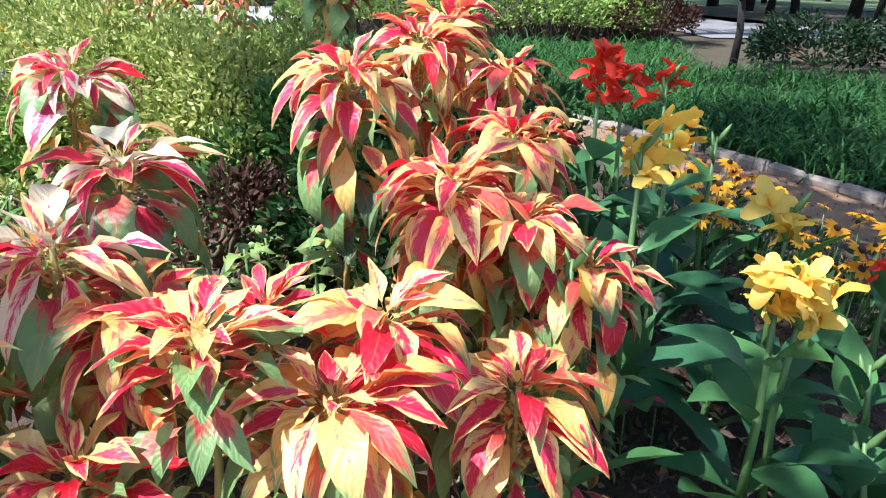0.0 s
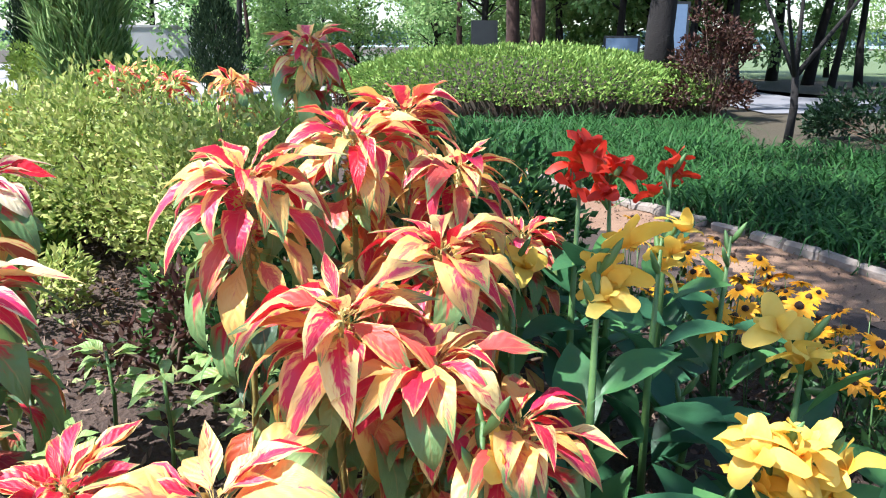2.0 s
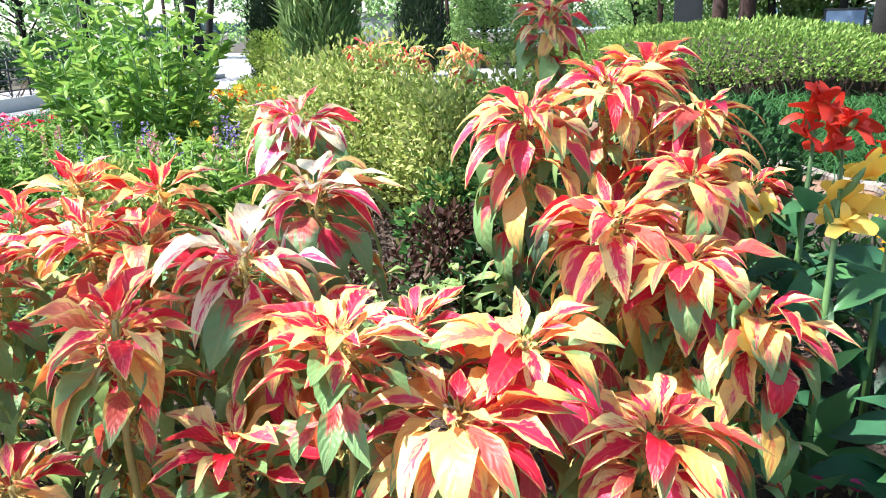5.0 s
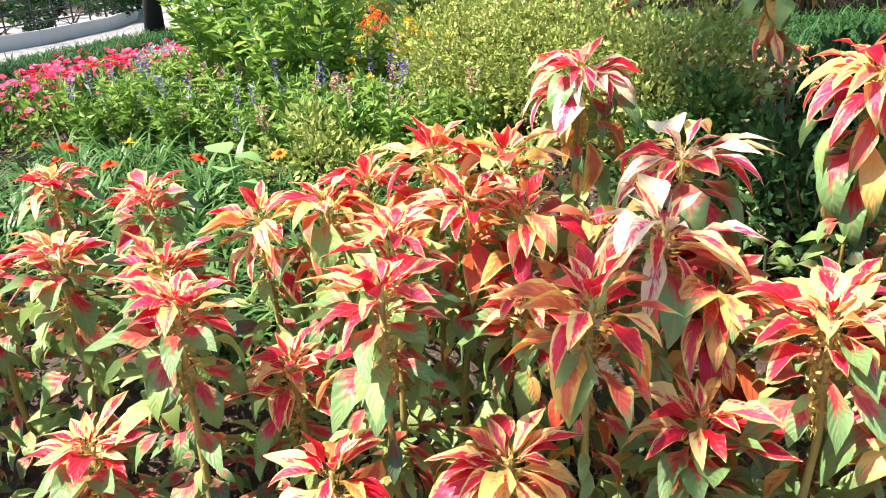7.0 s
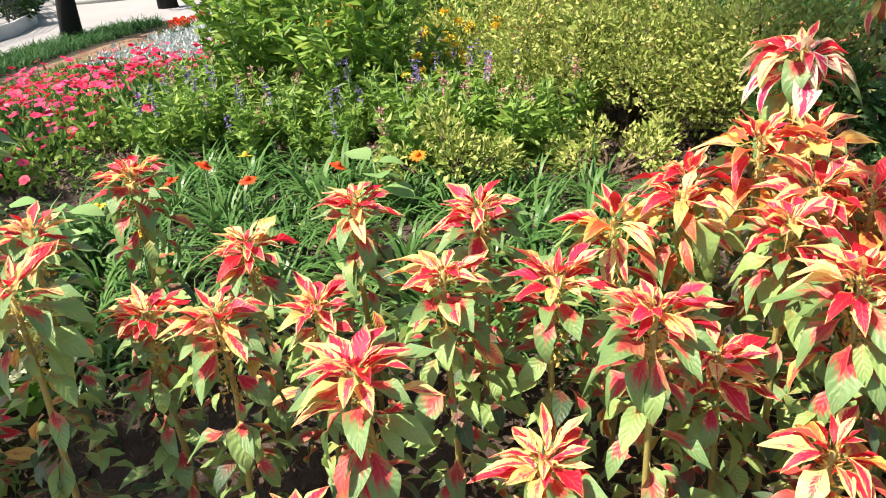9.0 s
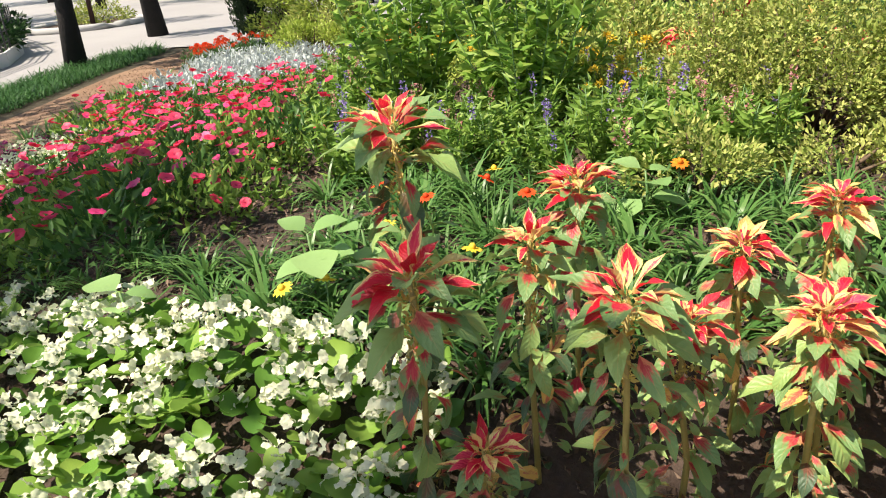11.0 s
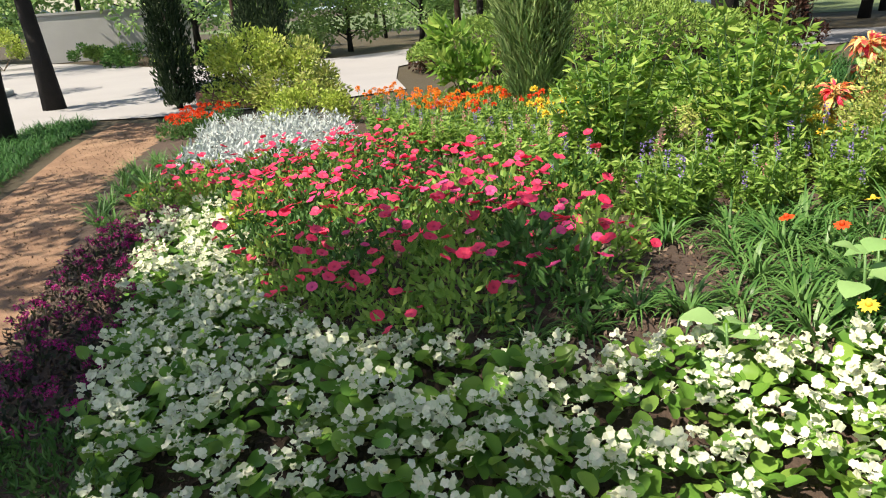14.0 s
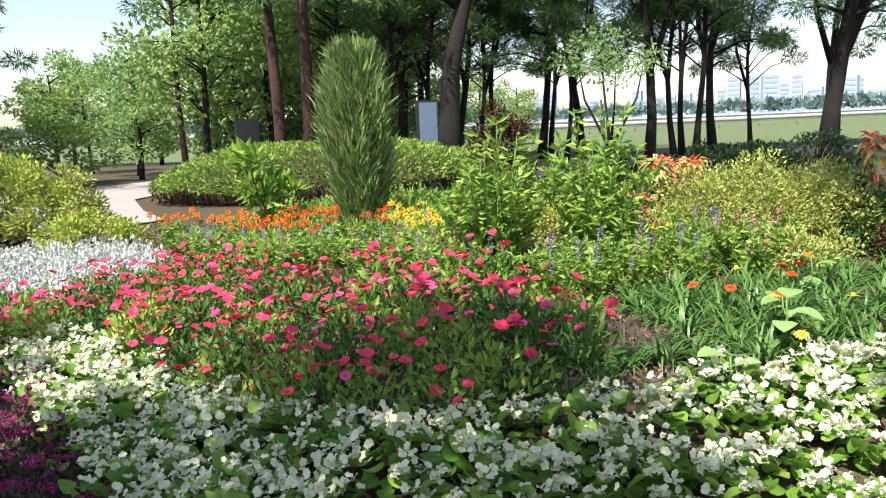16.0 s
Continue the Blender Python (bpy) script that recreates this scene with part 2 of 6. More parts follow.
CRIMSON, PINK = (0.66, 0.012, 0.03), (0.73, 0.03, 0.11)
M = {
    "am_red": amaranth_mat("amaranth_crimson", CRIMSON, PINK, (0.88, 0.6, 0.16), (0.9, 0.75, 0.36), (0.52, 0.56, 0.16), 0.99, 1.2, start=0.52),
    # cream margins whitened in the colour, for heads glaring in full sun
    "am_glare": amaranth_mat("amaranth_glare_edged", (0.74, 0.02, 0.12), (0.8, 0.07, 0.24), (0.91, 0.78, 0.46), (0.93, 0.86, 0.62), (0.5, 0.58, 0.24), 0.95, 1.2, start=0.12),
    "am_pink": amaranth_mat("amaranth_pink", (0.66, 0.02, 0.08), (0.75, 0.1, 0.16), (0.88, 0.5, 0.12), (0.9, 0.62, 0.24), (0.26, 0.38, 0.13), 0.88, 1.3, start=0.36),
    "am_salmon": amaranth_mat("amaranth_salmon", (0.62, 0.07, 0.06), (0.7, 0.2, 0.13), (0.84, 0.44, 0.09), (0.86, 0.58, 0.2), (0.2, 0.32, 0.11), 0.82, 1.4, start=0.34),
    "am_orange": amaranth_mat("amaranth_orange", (0.64, 0.08, 0.04), (0.7, 0.22, 0.06), (0.8, 0.5, 0.1), (0.76, 0.42, 0.1), (0.36, 0.42, 0.12), 0.9, 1.2),
    "am_half": amaranth_mat("amaranth_half_green", (0.6, 0.02, 0.06), (0.5, 0.08, 0.07), (0.68, 0.14, 0.1), (0.62, 0.3, 0.14), (0.18, 0.31, 0.11), 0.52, 0.4),
    "am_green": amaranth_mat("amaranth_green", (0.3, 0.34, 0.1), (0.42, 0.2, 0.08), (0.36, 0.45, 0.15), (0.44, 0.5, 0.2), (0.28, 0.42, 0.13), 0.35, 0.4),
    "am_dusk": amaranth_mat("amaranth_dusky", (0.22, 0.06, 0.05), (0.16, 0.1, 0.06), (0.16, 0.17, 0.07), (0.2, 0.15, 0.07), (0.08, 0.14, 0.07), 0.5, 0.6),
    "am_stem": solid_mat("amaranth_stem", [(0.2, 0.18, 0.05), (0.32, 0.27, 0.08), (0.34, 0.15, 0.06)], 0.55, 14, 90),
    "am_tuft": leaf_mat("amaranth_tuft", [(0.46, 0.36, 0.09), (0.55, 0.46, 0.14), (0.5, 0.24, 0.08)], 0.2, 0.7),
    "canna_leaf": leaf_mat("canna_leaf", [(0.03, 0.1, 0.05), (0.05, 0.15, 0.065), (0.1, 0.24, 0.06)], 0.25, 0.36, False, 14),
    "canna_stem": solid_mat("canna_stem", [(0.06, 0.14, 0.04), (0.13, 0.24, 0.07)], 0.5, 12, 70),
    "canna_yellow": petal_mat("canna_yellow", (0.9, 0.56, 0.05), (0.92, 0.7, 0.15), (0.85, 0.42, 0.03), 0.4),
    "canna_red": petal_mat("canna_red", (0.7, 0.02, 0.012), (0.8, 0.07, 0.03), (0.75, 0.2, 0.05)),
    "rud_petal": petal_mat("rudbeckia_petal", (0.84, 0.36, 0.008), (0.88, 0.45, 0.015), (0.66, 0.18, 0.008)),
    "rud_cone": solid_mat("rudbeckia_cone", [(0.015, 0.008, 0.005), (0.06, 0.03, 0.015)], 0.9, 200, 600),
    "green_mid": leaf_mat("leaf_mid_green", [(0.035, 0.1, 0.022), (0.06, 0.15, 0.035), (0.1, 0.2, 0.05)]),
    "green_bright": leaf_mat("leaf_bright_green", [(0.09, 0.2, 0.035), (0.21, 0.36, 0.065), (0.38, 0.5, 0.13)], 0.42),
    "am_fill": leaf_mat("amaranth_small_leaf", [(0.2, 0.32, 0.1), (0.34, 0.46, 0.17), (0.4, 0.3, 0.08), (0.4, 0.48, 0.2), (0.42, 0.1, 0.06), (0.5, 0.52, 0.24)], 0.35, 0.45),
    "green_dark": leaf_mat("leaf_dark_green", [(0.018, 0.055, 0.015), (0.03, 0.085, 0.024), (0.06, 0.13, 0.04)]),
    # darker copy of the dark green: deep shade put into the leaf colour
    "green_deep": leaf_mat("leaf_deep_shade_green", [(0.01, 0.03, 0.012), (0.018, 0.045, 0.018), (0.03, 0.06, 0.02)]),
    "green_bush": leaf_mat("leaf_lush_green", [(0.07, 0.18, 0.03), (0.2, 0.36, 0.06), (0.44, 0.55, 0.13)], 0.45),
    "green_yellow": leaf_mat("leaf_yellow_green", [(0.12, 0.19, 0.04), (0.27, 0.35, 0.075), (0.47, 0.51, 0.15), (0.42, 0.39, 0.15)]),
    "green_mound": leaf_mat("leaf_clipped_hedge", [(0.1, 0.19, 0.04), (0.21, 0.34, 0.07), (0.37, 0.46, 0.12)]),
    "green_lime": leaf_mat("leaf_lime", [(0.2, 0.3, 0.04), (0.36, 0.46, 0.08), (0.5, 0.55, 0.14)]),
    "green_pale": leaf_mat("leaf_pale", [(0.2, 0.36, 0.12), (0.3, 0.46, 0.18)], 0.35, 0.45, False, 20),
    "strap": leaf_mat("strap_leaf", [(0.013, 0.05, 0.013), (0.027, 0.095, 0.022), (0.06, 0.16, 0.036)], 0.25, 0.6),
    "strap_light": leaf_mat("strap_leaf_light", [(0.036, 0.11, 0.026), (0.075, 0.18, 0.042), (0.15, 0.27, 0.08)], 0.28, 0.36),
    "beg_leaf": leaf_mat("begonia_leaf", [(0.07, 0.19, 0.03), (0.17, 0.34, 0.05), (0.36, 0.5, 0.1)], 0.4, 0.3, False, 20),
    "beg_low": leaf_mat("begonia_low_leaf", [(0.06, 0.17, 0.03), (0.14, 0.3, 0.05), (0.3, 0.45, 0.09)], 0.4, 0.3, True, 20),
    "beg_flower": leaf_mat("begonia_white_flower", [(0.58, 0.63, 0.42), (0.7, 0.72, 0.53), (0.72, 0.69, 0.54)], 0.3, 0.5, True),
    "magenta": leaf_mat("magenta_flower", [(0.14, 0.006, 0.08), (0.3, 0.012, 0.15), (0.5, 0.03, 0.2)], 0.25, 0.6),
    "purple_leaf": leaf_mat("purple_dark_leaf", [(0.025, 0.05, 0.02), (0.045, 0.025, 0.03), (0.05, 0.1, 0.03)], 0.2, 0.5),
    "petunia": petal_mat("petunia_pink", (0.78, 0.018, 0.075), (0.83, 0.07, 0.17), (0.5, 0.01, 0.07)),
    "petunia_magenta": petal_mat("petunia_magenta", (0.7, 0.03, 0.18), (0.78, 0.1, 0.28), (0.4, 0.01, 0.15)),
    "spike_violet": leaf_mat("spike_violet", [(0.12, 0.08, 0.3), (0.25, 0.18, 0.45), (0.4, 0.32, 0.55)], 0.25, 0.6),
    "spike_pink": leaf_mat("spike_pink", [(0.42, 0.1, 0.12), (0.5, 0.22, 0.22), (0.5, 0.34, 0.32)], 0.25, 0.6),
    "silver": leaf_mat("silver_leaf", [(0.36, 0.41, 0.39), (0.5, 0.55, 0.53), (0.64, 0.68, 0.66)], 0.15, 0.8),
    "mari_orange": leaf_mat("marigold_orange", [(0.75, 0.12, 0.015), (0.8, 0.22, 0.02), (0.8, 0.34, 0.03)], 0.25, 0.6),
    "mari_red": leaf_mat("zinnia_red", [(0.7, 0.05, 0.015), (0.78, 0.1, 0.02)], 0.25, 0.6),
    "mari_yellow": leaf_mat("marigold_yellow", [(0.8, 0.52, 0.04), (0.84, 0.62, 0.08)], 0.25, 0.6),
    "conifer": leaf_mat("conifer_spray", [(0.13, 0.24, 0.08), (0.28, 0.42, 0.15), (0.46, 0.58, 0.27)], 0.35, 0.6),
    "thuja": leaf_mat("thuja_spray", [(0.012, 0.03, 0.012), (0.025, 0.05, 0.02), (0.05, 0.08, 0.03)], 0.12, 0.6),
    "maple": leaf_mat("red_maple_leaf", [(0.03, 0.014, 0.012), (0.065, 0.025, 0.018), (0.06, 0.045, 0.025)], 0.25, 0.55),
    "needle": leaf_mat("pine_needle", [(0.045, 0.11, 0.04), (0.09, 0.18, 0.065), (0.17, 0.27, 0.1)], 0.4, 0.5),
    "tree_leaf": leaf_mat("tree_leaf", [(0.13, 0.26, 0.09), (0.27, 0.44, 0.16), (0.44, 0.58, 0.25)], 0.62, 0.5),
    "tree_light": leaf_mat("tree_leaf_light", [(0.15, 0.28, 0.09), (0.28, 0.42, 0.14), (0.42, 0.54, 0.21)], 0.6, 0.5),
    # near black: shade under the crowns is put into the bark colour
    "bark": solid_mat("shade_dark_bark", [(0.004, 0.0035, 0.003), (0.01, 0.008, 0.007), (0.024, 0.018, 0.015)], 0.95, 7, 40, 1.0, 0.03),
    "bark_red": solid_mat("red_pine_bark", [(0.02, 0.01, 0.008), (0.045, 0.022, 0.016), (0.08, 0.043, 0.03)], 0.95, 7, 40, 1.0, 0.03),
    "twig": solid_mat("twig", [(0.08, 0.05, 0.03), (0.16, 0.11, 0.07)], 0.9, 20, 90),
    # shaded copy of the twig brown, for the inside of the mound
    "twig_shade": solid_mat("shaded_twig", [(0.02, 0.016, 0.01), (0.045, 0.034, 0.02)], 0.95, 12, 70),
    # bluish tone: distance haze painted into the leaf colour
    "far_trees": leaf_mat("haze_tinted_trees", [(0.14, 0.22, 0.2), (0.2, 0.28, 0.26)], 0.1, 0.8, True, 0.1),
    "mulch": solid_mat("bed_soil", [(0.022, 0.014, 0.01), (0.055, 0.035, 0.025), (0.12, 0.082, 0.06)], 0.95, 5, 70, 1.0, 0.03),
    "chip": leaf_mat("bark_chip", [(0.05, 0.032, 0.022), (0.13, 0.085, 0.06), (0.3, 0.22, 0.16)], 0.02, 0.9),
    "grit": leaf_mat("path_grit", [(0.07, 0.042, 0.027), (0.15, 0.1, 0.066), (0.3, 0.22, 0.16)], 0.02, 0.9),
    "litter": solid_mat("ground_litter", [(0.024, 0.02, 0.01), (0.048, 0.038, 0.02), (0.085, 0.062, 0.038)], 0.95, 0.6, 18, 0.8, 0.04),
    "lawn": solid_mat("lawn", [(0.05, 0.08, 0.026), (0.085, 0.12, 0.045), (0.13, 0.16, 0.065)], 0.95, 0.4, 14, 0.8, 0.05),
    "path": solid_mat("sand_path", [(0.1, 0.052, 0.03), (0.21, 0.122, 0.072), (0.34, 0.225, 0.14)], 0.95, 1.6, 130, 1.0, 0.02, stops=[0.3, 0.5, 0.72]),
    "road": solid_mat("concrete_road", [(0.2, 0.195, 0.195), (0.27, 0.262, 0.26), (0.34, 0.33, 0.325)], 0.85, 0.5, 20, 0.4, 0.006),
    "asphalt": solid_mat("grey_road", [(0.14, 0.14, 0.15), (0.2, 0.2, 0.21)], 0.9, 0.8, 40, 0.5, 0.006),
    "stone": solid_mat("edging_stone", [(0.13, 0.105, 0.085), (0.22, 0.185, 0.155), (0.33, 0.29, 0.25)], 0.9, 6, 45, 0.8, 0.02),
    "concrete": solid_mat("concrete_wall", [(0.28, 0.28, 0.28), (0.4, 0.4, 0.39)], 0.9, 1.5, 25, 0.5, 0.01),
    "pale_wall": solid_mat("white_painted_concrete", [(0.5, 0.5, 0.5), (0.66, 0.66, 0.65)], 0.8, 1.5, 25, 0.3, 0.006),
    "black_metal": solid_mat("dark_painted_metal", [(0.02, 0.022, 0.025), (0.045, 0.048, 0.05)], 0.45, 5, 60, 0.1, 0.003, metallic=0.3),
    "sign_blue": solid_mat("sign_panel_blue", [(0.1, 0.16, 0.26), (0.2, 0.28, 0.4)], 0.4, 3, 20, 0.05, 0.002),
    "sign_pale": solid_mat("sign_panel_pale", [(0.45, 0.55, 0.66), (0.62, 0.7, 0.78)], 0.4, 3, 20, 0.05, 0.002),
    "planter": solid_mat("planter_wood", [(0.1, 0.045, 0.03), (0.22, 0.1, 0.07)], 0.8, 4, 40, 0.5, 0.006),
    # walls and windows both take the river haze as a grey-blue tint
    "city": solid_mat("haze_tinted_facade", [(0.26, 0.33, 0.42), (0.32, 0.39, 0.47), (0.4, 0.46, 0.53)], 0.8, 0.05, 0.3, 0.0, 0.01),
    "city_glass": solid_mat("haze_tinted_window", [(0.2, 0.26, 0.34), (0.25, 0.31, 0.39)], 0.6, 0.1, 0.5, 0.0, 0.01),
    "water": solid_mat("river_water", [(0.25, 0.32, 0.38), (0.35, 0.42, 0.47)], 0.15, 0.02, 0.2, 0.2, 0.2),
}


# ---- mesh tools ----
class Geo:
    """Vertices, faces and blade coordinates gathered into one mesh."""

    def __init__(self):
        self.v, self.f, self.uv, self.n = [], [], [], 0

    def add(self, verts, faces, uv=None):
        verts = np.asarray(verts, float)
        self.v.append(verts)
        self.f.extend([tuple(i + self.n for i in f) for f in faces])
        self.uv.append(np.zeros((len(verts), 2)) if uv is None else np.asarray(uv, float))
        self.n += len(verts)
        return self

    def put(self, other, m):
        r = np.array(m.to_3x3())
        for v, in zip([np.concatenate(other.v)]):
            self.add(v @ r.T + np.array(m.translation), other.f, np.concatenate(other.uv))
        return self

    def mesh(self, name, material, smooth=True):
        me = bpy.data.meshes.new(name)
        me.from_pydata(np.concatenate(self.v).tolist(), [], self.f)
        loops = np.empty(len(me.loops), np.int32)
        me.loops.foreach_get("vertex_index", loops)
        layer = me.uv_layers.new(name="UVMap")
        layer.data.foreach_set("uv", np.concatenate(self.uv)[loops].astype(np.float32).ravel())
        me.polygons.foreach_set("use_smooth", [smooth] * len(me.polygons))
        me.materials.append(material)
        me.update()
        return me


def blade(length=1.0, width=0.4, bend=0.6, fold=0.25, wave=0.0, n=6, petiole=0.15, peak=0.45, lift=0.0, point=1.0, jag=0.0):
    """A leaf along +x whose tip bends down, with a folded midrib and a wavy rim."""
    verts, uv, faces = [], [], []
    x = z = 0.0
    for i in range(n + 1):
        v = i / n
        a = lift - bend * v * v * 0.5 - bend * 0.5 * v
        if i:
            x += math.cos(a) * length / n
            z += math.sin(a) * length / n
        if v < petiole:
            w = 0.03
        else:
            q = (v - petiole) / (1 - petiole)
            k = q / peak * 0.5 if q < peak else 0.5 + (q - peak) / (1 - peak) * 0.5
            w = max(0.02, math.sin(math.pi * k) ** point)
        w *= width * 0.5 * length * (1 + jag * math.sin(i * 37.0))
        up = fold * w + wave * w * math.sin(v * 11.0)
        up2 = fold * w + wave * w * math.sin(v * 11.0 + 2.2)
        verts += [(x, w, z + up), (x, 0, z), (x, -w, z + up2)]
        uv += [(0, v), (0.5, v), (1, v)]
        if i:
            b = 3 * i
            faces += [(b - 3, b - 2, b + 1, b), (b - 2, b - 1, b + 2, b + 1)]
    return Geo().add(verts, faces, uv)


def tube(points, radii, n=6):
    pts = [Vector(p) for p in points]
    verts, faces, uv = [], [], []
    for i, (p, r) in enumerate(zip(pts, radii)):
        d = (pts[min(i + 1, len(pts) - 1)] - pts[max(i - 1, 0)]).normalized()
        a = d.cross(Vector((0.31, 0.95, 0.02))).normalized()
        b = d.cross(a)
        for k in range(n):
            t = 2 * math.pi * k / n
            verts.append(p + (a * math.cos(t) + b * math.sin(t)) * r)
            uv.append((k / n, i / max(1, len(pts) - 1)))
        if i:
            for k in range(n):
                q = (k + 1) % n
                faces.append(((i - 1) * n + k, (i - 1) * n + q, i * n + q, i * n + k))
    faces += [tuple(reversed(range(n))), tuple(range(len(verts) - n, len(verts)))]
    return Geo().add([tuple(v) for v in verts], faces, uv)


def box(lo, hi):
    (x0, y0, z0), (x1, y1, z1) = lo, hi
    v = [(x0, y0, z0), (x1, y0, z0), (x1, y1, z0), (x0, y1, z0), (x0, y0, z1), (x1, y0, z1), (x1, y1, z1), (x0, y1, z1)]
    return Geo().add(v, [(3, 2, 1, 0), (4, 5, 6, 7), (0, 1, 5, 4), (1, 2, 6, 5), (2, 3, 7, 6), (3, 0, 4, 7)])


def cloud(points, outward, length, width, gen, tilt=0.6):
    """Many small folded leaves, one at each point, that look roughly along outward."""
    p = np.asarray(points, float)
    n = len(p)
    d = np.asarray(outward, float) + gen.normal(0, tilt, (n, 3))
    d /= np.linalg.norm(d, axis=1)[:, None] + 1e-9
    s = np.cross(d, gen.normal(0, 1, (n, 3)))
    s /= np.linalg.norm(s, axis=1)[:, None] + 1e-9
    up = np.cross(s, d)
    ll = (length * gen.uniform(0.6, 1.25, n))[:, None]
    ww = (width * gen.uniform(0.7, 1.2, n))[:, None]
    v = np.stack([p, p + d * ll * 0.45 + s * ww * 0.5 + up * ww * 0.16, p + d * ll - up * ll * 0.18, p + d * ll * 0.45 - s * ww * 0.5 + up * ww * 0.16], 1).reshape(-1, 3)
    f = [t for i in range(0, 4 * n, 4) for t in ((i, i + 1, i + 2), (i, i + 2, i + 3))]
    return Geo().add(v, f, np.tile([(0.5, 0), (0, 0.5), (0.5, 1), (1, 0.5)], (n, 1)))


def ball_points(n, gen, radii, centre=(0, 0, 0), shell=0.55, floor=None):
    d = gen.normal(0, 1, (n, 3))
    d /= np.linalg.norm(d, axis=1)[:, None]
    r = shell + (1 - shell) * gen.uniform(0, 1, n) ** 0.5
    p = d * r[:, None] * np.asarray(radii) + np.asarray(centre)
    if floor is not None:
        k = p[:, 2] > floor
        p, d = p[k], d[k]
    return p, d


FINE = {"foliage", "crown", "stem_work", "branching", "flower_tuft", "twig_core", "flower_heads_far", "dry_leaf_litter", "magenta_bloom_cover", "window_band"}


def thing(name, label, category, m=None, group="", kind=""):
    e = new(name)
    e.empty_display_size = 0.1
    e.matrix_basis = m or Matrix()
    return tagged(e, label, category, group, kind)


def part(name, me, parent, m=None, label=""):
    o = new(name, me)
    o.parent = parent
    o.matrix_basis = m or Matrix()
    if label:
        o["label"] = label
    if name in FINE:
        o["kind"] = "stuff"
    return o


def solo(name, me, label, category, m=None, group="", kind=""):
    o = new(name, me)
    o.matrix_basis = m or Matrix()
    return tagged(o, label, category, group, kind)


def inside(poly, x, y):
    hit, j = False, len(poly) - 1
    for i in range(len(poly)):
        (xa, ya), (xb, yb) = poly[i], poly[j]
        if (ya > y) != (yb > y) and x < (xb - xa) * (y - ya) / (yb - ya) + xa:
            hit = not hit
        j = i
    return hit


def scatter(poly, gap, gen, limit=400):
    """Places inside a plot, at least gap apart."""
    xs, ys = [p[0] for p in poly], [p[1] for p in poly]
    out = []
    for _ in range(9000):
        x, y = gen.uniform(min(xs), max(xs)), gen.uniform(min(ys), max(ys))
        if inside(poly, x, y) and all((x - a) ** 2 + (y - b) ** 2 > gap * gap for a, b in out):
            out.append((x, y))
            if len(out) >= limit:
                break
    return out


def sheet(name, poly, z, material, label, category):
    """A flat piece of ground with the outline poly."""
    bm = bmesh.new()
    bm.faces.new([bm.verts.new((x, y, z)) for x, y in poly])
    bmesh.ops.triangulate(bm, faces=bm.faces)
    bmesh.ops.recalc_face_normals(bm, faces=bm.faces)
    me = bpy.data.meshes.new(name)
    bm.to_mesh(me)
    bm.free()
    if me.polygons[0].normal.z < 0:
        me.flip_normals()
    me.materials.append(material)
    return solo(name, me, label, category, kind="structure")


def spot(x, y, z=0.0, turn=None, s=1.0, lean=0.0):
    turn = rng.uniform(0, 360) if turn is None else turn
    return pose(x, y, z + rise(x, y), rng.uniform(-lean, lean), rng.uniform(-lean, lean), turn) @ Matrix.Scale(s, 4)


# ---- ground, beds, paths and roads ----
g = Geo()
ring = 72
gv, gf = [(0, 4, -0.03)], []
radii_g = [6, 14, 30, 70, 160, 500, 3000]
for k, r in enumerate(radii_g):
    for i in range(ring):
        a = 2 * math.pi * i / ring
        gv.append((r * math.cos(a), 4 + r * math.sin(a), -0.03))
for i in range(ring):
    q = (i + 1) % ring
    gf.append((0, 1 + i, 1 + q))
    for k in range(len(radii_g) - 1):
        gf.append((1 + k * ring + i, 1 + (k + 1) * ring + i, 1 + (k + 1) * ring + q, 1 + k * ring + q))
solo("ground", g.add(gv, gf).mesh("ground", M["litter"]), "brown earth and leaf litter under park trees", "ground", kind="structure")

BED = [(1.7, 2.2), (0.5, 1.66), (-0.5, 1.24), (-1.4, 0.8), (-2.5, 0.3), (-3.6, -0.08), (-6.2, -0.14), (-7.05, 0.36), (-7.53, 1.15), (-7.95, 1.9),
       (-8.75, 3.45), (-9.45, 4.7), (-10.2, 6.6), (-10.95, 9.35), (-9.6, 10.3), (-7.0, 10.2), (-5.0, 9.8), (-3.0, 8.2), (-1.4, 6.72),
       (-0.14, 5.72), (0.5, 5.2), (0.95, 4.6), (1.6, 3.8)]


def edge_distance(poly, x, y):
    best = 1e9
    for (xa, ya), (xb, yb) in zip(poly, poly[1:] + poly[:1]):
        ux, uy = xb - xa, yb - ya
        t = min(1.0, max(0.0, ((x - xa) * ux + (y - ya) * uy) / (ux * ux + uy * uy)))
        best = min(best, math.hypot(x - xa - t * ux, y - ya - t * uy))
    return best


def rise(x, y):
    """Height of the heaped bed soil: steep at the rim, flat on top, highest in the middle of the bed."""
    if not inside(BED, x, y):
        return 0.0
    k = min(1.0, edge_distance(BED, x, y) / 1.65)
    return 0.4 * (1 - (1 - k) ** 2) * float(np.interp(x, [-9.0, -7.0, -6.3, -5.0, -2.0, -0.8, 1.5], [0.3, 0.3, 0.45, 1.0, 1.0, 0.4, 0.25]))


